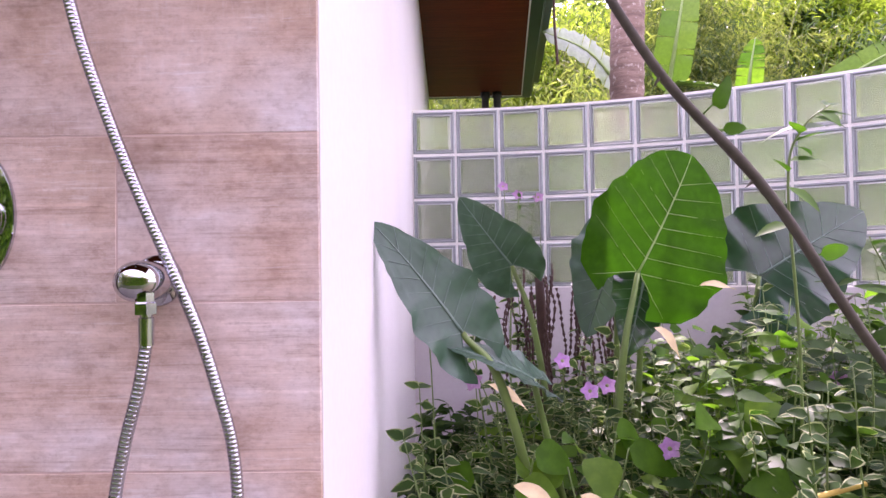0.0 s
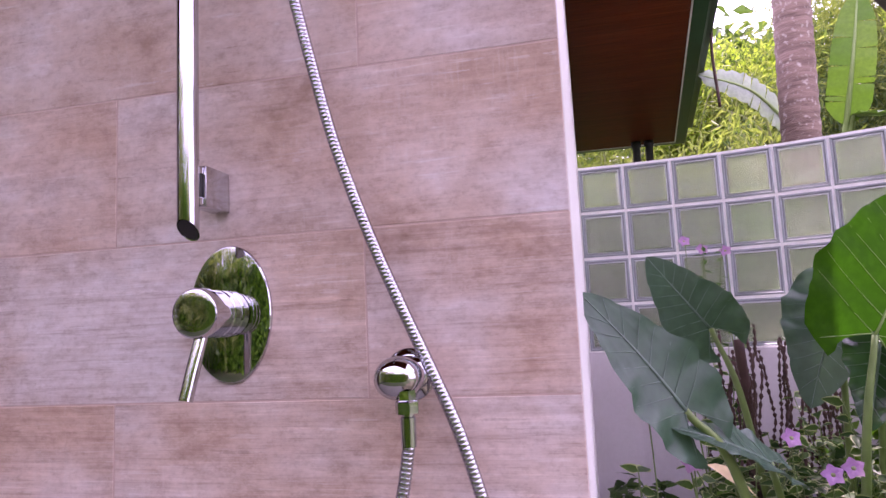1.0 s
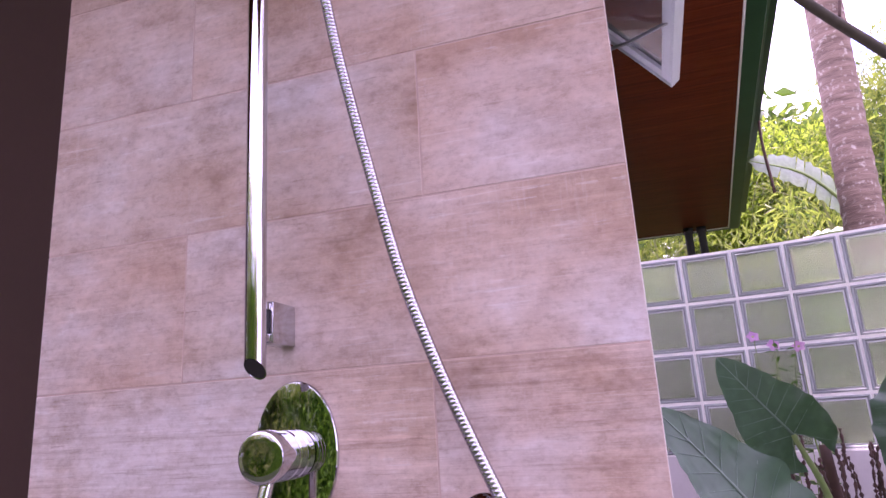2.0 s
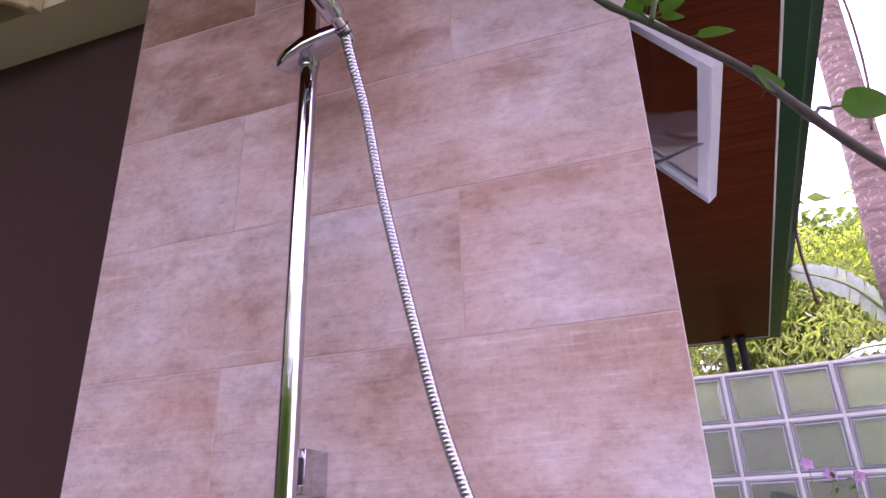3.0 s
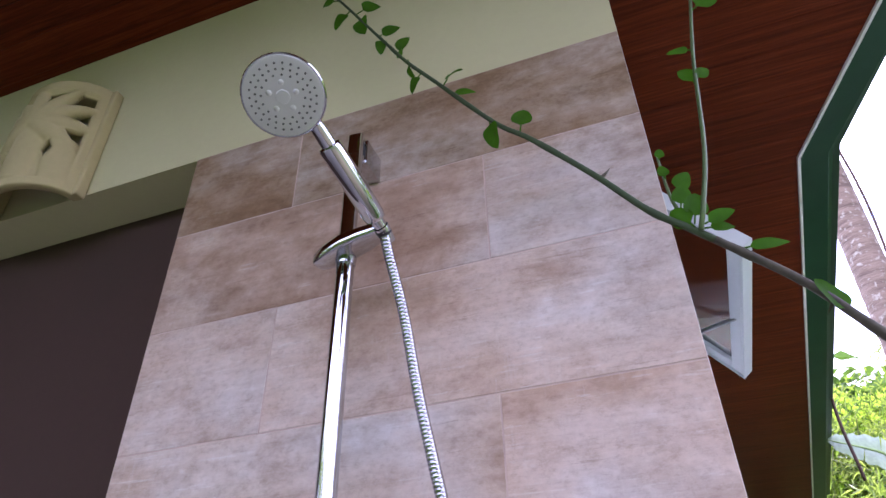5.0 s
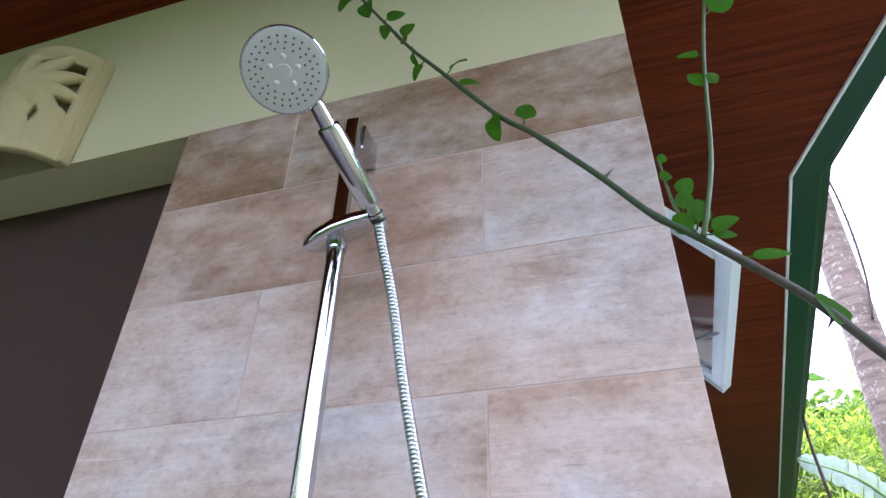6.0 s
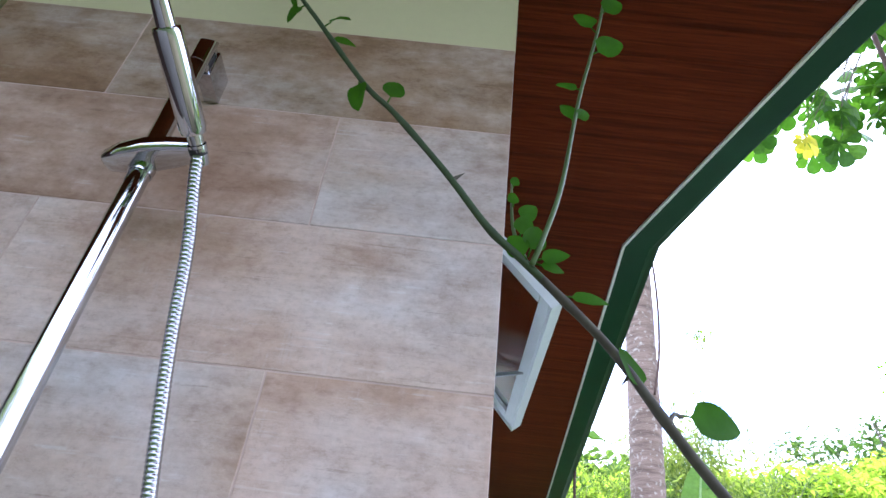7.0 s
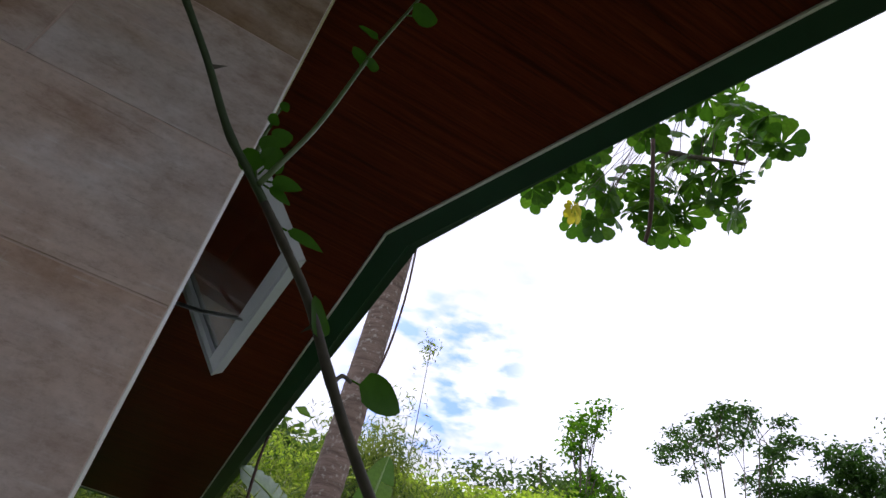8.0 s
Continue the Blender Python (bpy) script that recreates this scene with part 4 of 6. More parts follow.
def taro(attach, tip, facing, width, foot, material, seed, label, wave=0.012, knee=None, blunt=1.6, lobe=0.36):
    plant = thing("taro_plant", label, "plant", "elephant-ear leaves in the bed")
    blade, ribs = taro_blade(attach, tip, facing, width, seed, wave, blunt, lobe)
    b = part("blade", blade, material, plant, "", True)
    part("rib", ribs, RIB if material is TARO else RIB_BLUE, b, "pale raised ribs", True)
    a, f = Vector(attach), Vector(foot)
    k = Vector(knee) if knee else a.lerp(f, 0.45) + Vector((0, 0.01, 0.0))
    part("stalk", sweep(bmesh.new(), smooth_path([a, k, f], 8), lambda u: 0.007 + 0.007 * u, 10), STALK, plant, "smooth green stalk", True)
    return plant


# ---- the planted bed ----
bed = tagged(part("planting_bed", prism(bmesh.new(), [(0.262, -1.6), (3.4, -1.6), (3.4, 0.35), (2.2, 0.9), (1.9, 1.5), (1.2, 1.95), (0.5, 2.18), (0.004, 2.2), (0.004, 0.12), (0.262, 0.12)], -0.3, 0.10), SOIL), "raised bed of dark damp soil", "soil", kind="structure")

taro((0.656, 1.04, 1.020), (0.868, 1.10, 1.365), (0.10, -1, -0.10), 0.415, (0.56, 1.06, 0.10), TARO, 1, "large bright green elephant-ear leaf held upright", 0.010, (0.60, 1.02, 0.74), 3.0, 0.25)
taro((0.172, 0.640, 0.905), (-0.0 + 0.012, 0.56, 1.150), (0.42, -0.85, 0.35), 0.205, (0.42, 0.80, 0.10), TARO_BLUE, 2, "blue-green elephant-ear leaf leaning on the white wall", 0.012, (0.27, 0.68, 0.745))
taro((0.345, 1.40, 1.045), (0.175, 1.32, 1.255), (-0.50, -0.75, 0.45), 0.23, (0.52, 1.42, 0.10), TARO_BLUE, 3, "folded blue-green elephant-ear leaf", 0.008, (0.42, 1.40, 0.80))
taro((1.120, 1.34, 1.000), (1.430, 1.28, 1.215), (-0.15, -0.95, 0.38), 0.43, (1.00, 1.40, 0.10), TARO_DARK, 4, "wavy glossy elephant-ear leaf catching the sky", 0.020)
# blue-green colour here stands in for the pale sky highlight on the leaf
taro((0.660, 1.28, 1.105), (0.535, 1.20, 0.845), (-0.35, -0.85, 0.55), 0.26, (0.66, 1.36, 0.10), TARO_BLUE, 5, "glossy drooping elephant-ear leaf", 0.014)
taro((0.330, 0.72, 0.790), (0.165, 0.60, 0.905), (0.0, -0.55, 1.0), 0.15, (0.50, 0.86, 0.10), TARO_BLUE, 6, "small narrow elephant-ear leaf", 0.006)
taro((0.70, 1.14, 1.00), (0.635, 1.05, 0.80), (0.1, -1, 0.3), 0.19, (0.66, 1.2, 0.10), TARO_DARK, 7, "dark green drooping elephant-ear leaf", 0.010)


def bed_plant(seed, x, y, top, kind):
    """Leafy stems from the soil; kind picks the foliage."""
    rng = random.Random(seed)
    stems, leaves = bmesh.new(), bmesh.new()
    n_stem = 7 if kind != "heart" else 5
    for _ in range(n_stem):
        a = rng.uniform(0, 2 * math.pi)
        reach = rng.uniform(0.03, 0.17)
        tip = Vector((max(x + reach * math.cos(a), 0.03), y + reach * math.sin(a), top * rng.uniform(0.66, 1.08)))
        foot = Vector((x + rng.uniform(-0.03, 0.03), y + rng.uniform(-0.03, 0.03), 0.08))
        mid = foot.lerp(tip, 0.55) + Vector((rng.uniform(-0.04, 0.04), rng.uniform(-0.04, 0.04), 0.05))
        path = smooth_path([foot, mid, tip], 7)
        sweep(stems, path, lambda u: 0.0035 * (1 - u) + 0.0012, 5)
        lo = 3
        for i in range(lo, len(path)):
            for s in (0, 1):
                if kind == "heart" and rng.random() < 0.3:
                    continue
                d = rnd_dir(rng, 0.3)
                d.z = rng.uniform(-0.25, 0.5)
                nrm = Vector((rng.uniform(-0.7, 0.7), rng.uniform(-1.4, 0.3), 1.0))
                if kind == "variegated":
                    leaf(leaves, path[i], d, nrm, rng.uniform(0.030, 0.058), rng.uniform(0.020, 0.035), 0.2, 0.2, 4, True, 0.02)
                elif kind == "heart":
                    leaf(leaves, path[i] + d * 0.02, d, nrm, rng.uniform(0.040, 0.080), rng.uniform(0.030, 0.056), 0.25, 0.15, 5, False, 0.01, 0.22)
                else:
                    leaf(leaves, path[i], d, nrm, rng.uniform(0.05, 0.09), rng.uniform(0.025, 0.045), 0.25, 0.2, 4, False, 0.01)
    names = {"variegated": ("variegated_plant", "low plant with green leaves edged in cream", [LEAF_MID, LEAF_CREAM]),
             "heart": ("heart_leaf_plant", "soft plant with lime heart-shaped leaves", LEAF_LIME),
             "green": ("green_shrub", "small shrub with mid-green pointed leaves", LEAF_MID)}[kind]
    plant = thing(names[0], names[1], "plant", "low plants in the bed")
    tagged(part("stem_growth", stems, STALK, plant, "", True), kind="stuff")
    tagged(part("foliage", leaves, names[2], plant, "", True), kind="stuff")
    return plant


rng = random.Random(11)


def bed_top(x, y):
    """Height of the growth: low by the wall, rising along the bed."""
    return 0.50 + 0.34 * min(1, max(0, (x - 0.15) / 0.8)) + 0.05 * math.sin(7 * x + 3 * y)


count = 0
for i in range(15):
    for k in range(8):
        x = 0.10 + i * 0.145 + rng.uniform(-0.05, 0.05)
        y = 0.36 + k * 0.205 + rng.uniform(-0.07, 0.07)
        if y > 2.08 - 0.25 * max(0, x - 0.3) ** 1.3 or (x > 0.5 and y < 0.28) or (x < 0.45 and 0.55 < y < 1.0 and rng.random() < 0.4):
            continue
        kind = rng.choices(("variegated", "green", "heart"), (0.50, 0.26, 0.24))[0]
        bed_plant(100 + count, x, y, bed_top(x, y) * rng.uniform(0.80, 1.08) * (0.90 if y < 0.6 else 1.0), kind)
        count += 1
for i, (x, y, top, kind) in enumerate(((0.10, 0.62, 0.78, "variegated"), (0.33, 1.15, 0.92, "variegated"), (0.42, 1.72, 1.05, "variegated"), (1.02, 1.1, 0.96, "variegated"), (1.25, 0.9, 0.98, "green"), (1.42, 1.0, 1.03, "green"), (0.93, 0.85, 0.84, "heart"), (0.5, 0.7, 0.66, "heart"), (0.78, 0.62, 0.62, "heart"))):
    bed_plant(400 + i, x, y, top, kind)


def broad_leaf_plant(seed, x, y, top):
    rng = random.Random(seed)
    plant = thing("broad_leaf_plant", "seedling with a few broad smooth green leaves", "plant", "low plants in the bed")
    for k in range(4):
        a = rng.uniform(0, 2 * math.pi)
        tip = Vector((x + 0.07 * math.cos(a), y + 0.05 * math.sin(a), top * rng.uniform(0.88, 1.02)))
        stem = part("stem", sweep(bmesh.new(), smooth_path([(x, y, 0.08), (x + 0.02 * math.cos(a), y, top * 0.6), tip], 6), 0.0022, 5), STALK, plant, "", True)
        bm = bmesh.new()
        leaf(bm, tip, Vector((math.cos(a), 0.6 * math.sin(a), rng.uniform(-0.5, 0.2))), Vector((rng.uniform(-0.5, 0.5), -1.0, 0.8)), rng.uniform(0.09, 0.13), rng.uniform(0.065, 0.09), 0.25, 0.15, 8, False, 0.012, 0.2)
        part("leaf", bm, LEAF_VINE if k % 2 else LEAF_LIME, plant, "", True)


for i, (x, y, top) in enumerate(((0.25, 0.62, 0.66), (0.44, 0.60, 0.70), (0.70, 0.66, 0.72), (0.95, 0.74, 0.78), (0.84, 0.50, 0.62), (0.50, 0.42, 0.60))):
    broad_leaf_plant(700 + i, x, y, top)


def flower(seed, at):
    rng = random.Random(seed)
    plant = thing("purple_flower", "small pale purple five-petalled flower on a thin stalk", "flower", "purple flowers in the bed")
    at = Vector(at)
    bm = bmesh.new()
    axis = Vector((rng.uniform(-0.4, 0.4), -1, 0.5)).normalized()
    u = axis.orthogonal().normalized()
    for k in range(5):
        d = Matrix.Rotation(2 * math.pi * k / 5 + 0.3, 3, axis) @ u
        leaf(bm, at, d + axis * 0.25, axis, 0.025, 0.027, 0.2, 0.2, 5, False, 0.06, 0.4)
    part("petals", bm, PETAL, plant, "", True)
    part("throat", lathe(bmesh.new(), at - axis * 0.018, axis, [(0, 0.001), (0.012, 0.0035), (0.02, 0.005), (0.019, 0.0)], 8), LEAF_CREAM, plant, "pale throat", True)
    part("stalk", sweep(bmesh.new(), smooth_path([at - axis * 0.016, at + Vector((0.01, 0.04, -0.10)), Vector((at.x + 0.03, at.y + 0.07, 0.10))], 6), 0.0016, 5), STALK, plant, "", True)


for i, p in enumerate(((0.095, 0.60, 0.925), (1.098, 0.88, 0.752), (0.492, 0.90, 0.728), (0.540, 0.92, 0.738), (0.20, 0.86, 0.762), (0.60, 0.62, 0.66), (0.44, 1.0, 0.79), (0.415, 1.9, 1.33), (0.50, 1.92, 1.32), (0.36, 1.95, 1.37))):
    flower(600 + i, p)

# withered strands behind the leaves
dry = tagged(new("withered_stems"), "tangle of withered dark brown hanging stems", "dead stems")
bm = bmesh.new()
rng = random.Random(5)
for i in range(34):
    x, y = rng.uniform(0.30, 0.78), rng.uniform(1.48, 1.75)
    z = rng.uniform(0.92, 1.06) - 0.2 * abs(x - 0.45)
    pts = [Vector((x, y, z))]
    for k in range(7):
        pts.append(pts[-1] + Vector((rng.uniform(-0.014, 0.014), rng.uniform(-0.01, 0.01), -rng.uniform(0.04, 0.07))))
    path = smooth_path(pts, 5)
    sweep(bm, path, lambda u: 0.0042 + 0.0036 * math.sin(u * 95 + 3 * i), 5)
tagged(part("strand_tangle", bm, DRY_STEM, dry, "", True), kind="stuff")
part("stump", sweep(bmesh.new(), smooth_path([Vector((0.5, 1.66, 0.08)), Vector((0.48, 1.64, 0.6)), Vector((0.46, 1.62, 1.0))], 6), lambda u: 0.03 - 0.014 * u, 9), DRY_STEM, dry, "", True)


def dry_leaf(at, along, length, width, seed):
    bm = bmesh.new()
    leaf(bm, Vector(at), Vector(along), Vector((0.1, -0.5, 1)), length * 0.85, width * 0.85, 0.3, 0.35, 7, False, 0.03)
    ob = part("dry_leaf", bm, LEAF_DRY, None, "", True)
    tagged(ob, "curled pale dry leaf lying on the plants", "leaf", "fallen dry leaves")


dry_leaf((0.655, 0.90, 0.885), (0.8, -0.1, -0.62), 0.125, 0.062, 1)
dry_leaf((0.26, 0.46, 0.640), (0.8, -0.3, -0.20), 0.12, 0.045, 2)
dry_leaf((0.38, 0.44, 0.628), (0.7, -0.2, -0.45), 0.11, 0.05, 3)
dry_leaf((0.74, 0.48, 0.585), (0.6, -0.4, -0.40), 0.12, 0.06, 4)
dry_leaf((0.80, 0.98, 0.985), (0.95, -0.1, 0.12), 0.115, 0.04, 5)
dry_leaf((0.24, 0.95, 0.74), (0.85, -0.3, -0.30), 0.14, 0.045, 6)

# a bent yellow stalk among the leaves
stalk = sweep(bmesh.new(), smooth_path([(0.66, 0.40, 0.600), (0.76, 0.42, 0.618), (0.90, 0.45, 0.640)], 6), lambda u: 0.007 - 0.002 * u, 8)
tagged(part("fallen_stalk", stalk, plain("yellow_stalk", (0.55, 0.40, 0.06), 0.5, vary=0.3), None, "", True), "withered yellow leaf stalk lying on the plants", "stalk")
dry_leaf((0.66, 0.40, 0.60), (-0.2, -0.6, -0.55), 0.10, 0.05, 7)

# thin sprigs that rise beside the bed
def sprig(points, seed, n_leaf, size, label):
    rng = random.Random(seed)
    plant = thing("leafy_sprig", label, "plant", "thin sprigs by the bed")
    path = smooth_path(points, 8)
    part("stem", sweep(bmesh.new(), path, lambda u: 0.004 - 0.0025 * u, 6), STALK, plant, "", True)
    bm = bmesh.new()
    for i in range(n_leaf):
        p = path[int(len(path) * (0.45 + 0.54 * i / n_leaf))]
        d = Vector((rng.uniform(-1, 1), rng.uniform(-0.6, 0.3), rng.uniform(-0.35, 0.35)))
        leaf(bm, p, d, Vector((0.1, -0.5, 1)), size * rng.uniform(0.7, 1.15), size * 0.42, 0.2, 0.2, 4)
    tagged(part("foliage", bm, LEAF_VINE, plant, "", True), kind="stuff")


sprig([(0.86, 0.62, 0.1), (0.84, 0.55, 0.8), (0.80, 0.50, 1.19), (0.83, 0.50, 1.30), (0.88, 0.49, 1.345)], 3, 13, 0.078, "thin upright sprig with pointed green leaves")
sprig([(1.1, 0.75, 0.1), (1.08, 0.62, 0.6), (1.0, 0.5, 0.95), (0.92, 0.45, 1.09)], 4, 11, 0.06, "thin arching sprig with green leaves")
sprig([(1.35, 0.9, 0.1), (1.3, 0.8, 0.7), (1.22, 0.72, 1.02), (1.16, 0.70, 1.10)], 6, 12, 0.055, "bushy sprig with green leaves")
sprig([(0.37, 1.9, 0.1), (0.38, 1.9, 0.9), (0.41, 1.9, 1.2), (0.42, 1.9, 1.36)], 8, 16, 0.035, "thin flowering sprig before the glass blocks")
sprig([(0.52, 1.9, 0.1), (0.5, 1.9, 0.9), (0.47, 1.92, 1.15), (0.49, 1.92, 1.34)], 9, 14, 0.032, "thin flowering sprig before the glass blocks")

# ---- the climbing vine that crosses in front of the pier ----
vine = thing("vine", "long thorny climbing stem with small heart-shaped leaves", "vine")
main = smooth_path([(1.55, 0.10, 0.09), (1.22, 0.06, 0.38), (0.90, 0.02, 0.65), (0.665, -0.015, 0.905), (0.515, -0.032, 1.122), (0.400, -0.035, 1.254), (0.300, -0.050, 1.398), (0.195, -0.070, 1.512), (0.150, -0.080, 1.566), (0.104, -0.084, 1.631), (0.055, -0.095, 1.676), (0.010, -0.105, 1.714), (-0.027, -0.110, 1.747), (-0.079, -0.112, 1.818), (-0.147, -0.114, 1.901), (-0.193, -0.114, 1.950), (-0.275, -0.112, 2.069), (-0.330, -0.110, 2.150), (-0.382, -0.110, 2.240), (-0.474, -0.110, 2.400), (-0.56, -0.11, 2.53), (-0.62, -0.10, 2.60)], 8)
cut = int(len(main) * 0.50)


def vine_r(u):
    return 0.0048 * (1 - u) + 0.0019 + 0.0007 * max(0.0, math.sin(u * 70)) ** 6


part("stem", sweep(bmesh.new(), main[:cut + 1], lambda u: vine_r(u * cut / len(main)), 10), BARK_VINE, vine, "grey-brown woody lower stem", True)
part("stem", sweep(bmesh.new(), main[cut:], lambda u: vine_r((cut + u * (len(main) - cut)) / len(main)), 10), VINE_GREEN, vine, "dark green upper stem", True)
shoot = smooth_path([(0.020, -0.108, 1.706), (0.030, -0.118, 1.735), (0.048, -0.124, 1.806), (0.070, -0.126, 1.953), (0.101, -0.128, 2.115), (0.12, -0.128, 2.28)], 8)
part("shoot", sweep(bmesh.new(), shoot, lambda u: 0.0031 - 0.0014 * u, 8), SHOOT, vine, "young green shoot", True)
shoot2 = smooth_path([(0.014, -0.104, 1.714), (0.006, -0.075, 1.765), (0.004, -0.040, 1.825), (0.006, 0.010, 1.93)], 6)
part("shoot", sweep(bmesh.new(), shoot2, lambda u: 0.0030 - 0.0015 * u, 8), SHOOT, vine, "", True)
big = smooth_path([(0.152, -0.080, 1.563), (0.163, -0.065, 1.582), (0.178, -0.045, 1.590)], 5)
part("tendril", sweep(bmesh.new(), big, 0.0022, 6), BARK_VINE, vine, "", True)


def vine_leaf(base, along, normal, length, width, curl=0.2, petiole=0.0):
    bm = bmesh.new()
    base, along, normal = Vector(base), Vector(along).normalized(), Vector(normal)
    normal.z = 0.3 * normal.z - 0.25
    if petiole:
        sweep(bm, [base, base + along * petiole * 0.6, base + along * petiole], 0.0011, 5)
    if 0.0 < base.x < 0.04:
        length, width = 0.80 * length, 0.80 * width
    leaf(bm, base + along * petiole, along, Vector(normal), length * 0.80, width * 0.86, curl, 0.22, 9, False, 0.015, 0.10, 0.66)
    part("leaf", bm, LEAF_VINE, vine, "", True)


for args in (((-0.440, -0.11, 2.345), (-0.5, 0.0, -0.5), (-0.3, -0.9, 0.3), 0.045, 0.038, 0.2, 0.012),
             ((-0.430, -0.11, 2.325), (0.75, 0.0, 0.35), (0.3, -0.9, 0.3), 0.040, 0.034, 0.5, 0.016),
             ((-0.420, -0.11, 2.310), (0.15, 0.0, -0.9), (-0.3, -0.9, 0.3), 0.048, 0.040, 0.2, 0.004),
             ((-0.470, -0.11, 2.390), (-0.6, 0.0, 0.2), (0.3, -0.9, 0.3), 0.040, 0.032, 0.3, 0.010),
             ((-0.378, -0.11, 2.238), (0.80, 0.0, 0.3), (0.2, -0.9, 0.2), 0.042, 0.026, 0.2, 0.004),
             ((-0.374, -0.11, 2.228), (-0.05, 0.0, -0.9), (0.2, -0.9, 0.2), 0.038, 0.024, 0.2, 0.004),
             ((-0.345, -0.11, 2.185), (0.55, -0.2, 0.35), (0.3, -0.8, 0.6), 0.036, 0.024),
             ((-0.335, -0.11, 2.168), (-0.35, 0.1, 0.55), (-0.5, -0.8, 0.3), 0.034, 0.022),
             ((-0.325, -0.11, 2.150), (0.05, 0.1, -0.9), (-0.8, -0.5, 0.1), 0.036, 0.022, 0.3, 0.012),
             ((-0.300, -0.11, 2.110), (-0.55, 0.0, -0.75), (-0.3, -0.9, 0.3), 0.034, 0.022, 0.4, 0.012),
             ((-0.268, -0.11, 2.060), (0.45, 0.0, 0.75), (-0.6, -0.7, 0.5), 0.040, 0.026, 0.4, 0.016),
             ((-0.250, -0.11, 2.038), (0.95, -0.1, -0.25), (0.1, -0.6, 0.8), 0.042, 0.016),
             ((-0.200, -0.113, 1.956), (0.10, 0.05, -0.95), (-0.55, -0.8, 0.2), 0.055, 0.034, 0.1, 0.006),
             ((-0.160, -0.113, 1.916), (0.20, -0.1, 0.85), (0.2, -0.95, 0.2), 0.036, 0.033, 0.15, 0.014),
             ((0.015, -0.108, 1.712), (-0.55, 0.0, 0.80), (-0.3, -0.9, 0.3), 0.048, 0.036, 0.15, 0.006),
             ((0.016, -0.108, 1.716), (0.25, -0.1, 0.95), (0.3, -0.9, 0.1), 0.048, 0.040, 0.1, 0.010),
             ((0.022, -0.108, 1.712), (0.95, -0.2, 0.22), (0.1, -0.6, 0.8), 0.046, 0.026, 0.15, 0.008),
             ((0.024, -0.108, 1.708), (0.90, 0.2, 0.02), (0.1, -0.5, 0.9), 0.042, 0.020, 0.15, 0.006),
             ((0.008, -0.078, 1.758), (0.25, -0.2, 0.85), (0.2, -0.95, 0.2), 0.040, 0.034, 0.1, 0.010),
             ((0.006, -0.055, 1.800), (0.55, -0.1, 0.65), (0.2, -0.95, 0.2), 0.042, 0.032, 0.1, 0.012),
             ((0.006, -0.030, 1.850), (-0.1, -0.1, 0.95), (0.2, -0.9, 0.2), 0.030, 0.022, 0.1, 0.004),
             ((0.007, 0.000, 1.910), (0.2, -0.1, 0.95), (0.2, -0.9, 0.2), 0.026, 0.020, 0.1, 0.003),
             ((0.062, -0.125, 1.905), (-0.25, 0.0, 0.95), (0.3, -0.9, 0.2), 0.040, 0.032, 0.15, 0.006),
             ((0.064, -0.126, 1.912), (0.45, 0.1, 0.5), (0.3, -0.9, 0.2), 0.030, 0.020, 0.15, 0.004),
             ((0.071, -0.126, 1.965), (-0.85, 0.0, 0.25), (0.1, -0.7, 0.6), 0.034, 0.014, 0.1, 0.004),
             ((0.085, -0.127, 2.035), (0.80, -0.1, 0.55), (0.2, -0.9, 0.4), 0.050, 0.040, 0.1, 0.012),
             ((0.094, -0.127, 2.085), (-0.50, -0.1, 0.65), (0.2, -0.9, 0.3), 0.044, 0.034, 0.15, 0.010),
             ((0.100, -0.128, 2.125), (0.60, -0.1, 0.65), (0.2, -0.9, 0.3), 0.046, 0.034, 0.15, 0.010),
             ((0.112, -0.128, 2.20), (-0.5, -0.1, 0.7), (0.2, -0.9, 0.3), 0.040, 0.030, 0.15, 0.010),
             ((0.050, -0.097, 1.680), (0.95, 0.0, 0.02), (0.1, -0.6, 0.8), 0.050, 0.016, 0.2, 0.012),
             ((0.130, -0.083, 1.596), (-0.50, -0.1, 0.85), (0.5, -0.8, 0.3), 0.052, 0.026, -0.05, 0.002),
             ((0.178, -0.045, 1.592), (0.93, 0.18, -0.02), (-0.2, -0.7, 0.7), 0.074, 0.044, 0.15, 0.010),
             ((0.440, -0.032, 1.212), (0.60, -0.1, 0.60), (0.5, -0.6, 0.5), 0.050, 0.034, 0.35, 0.018),
             ((0.455, -0.032, 1.196), (0.95, 0.1, 0.10), (0.2, -0.5, 0.8), 0.040, 0.018, 0.2, 0.010),
             ((0.560, -0.025, 1.052), (0.85, 0.1, 0.15), (0.1, -0.7, 0.7), 0.052, 0.022, 0.2, 0.014)):
    vine_leaf(*args)
thorns = ((0.395, -0.036, 1.258, (-0.55, -0.1, -0.8)), (-0.190, -0.114, 1.944, (-0.2, 0, -0.95)), (0.30, -0.05, 1.40, (0.8, -0.2, 0.5)), (0.50, -0.03, 1.14, (-0.7, -0.3, -0.5)), (0.12, -0.083, 1.61, (-0.6, 0, -0.8)), (0.60, -0.02, 1.0, (0.6, -0.3, 0.5)), (-0.07, -0.112, 1.807, (0.6, 0, 0.6)))
for x, y, z, d in thorns:
    part("thorn", lathe(bmesh.new(), (x, y, z), d, [(0, 0.0032), (0.008, 0.0018), (0.019, 0.0)], 6), BARK_VINE, vine, "", True)

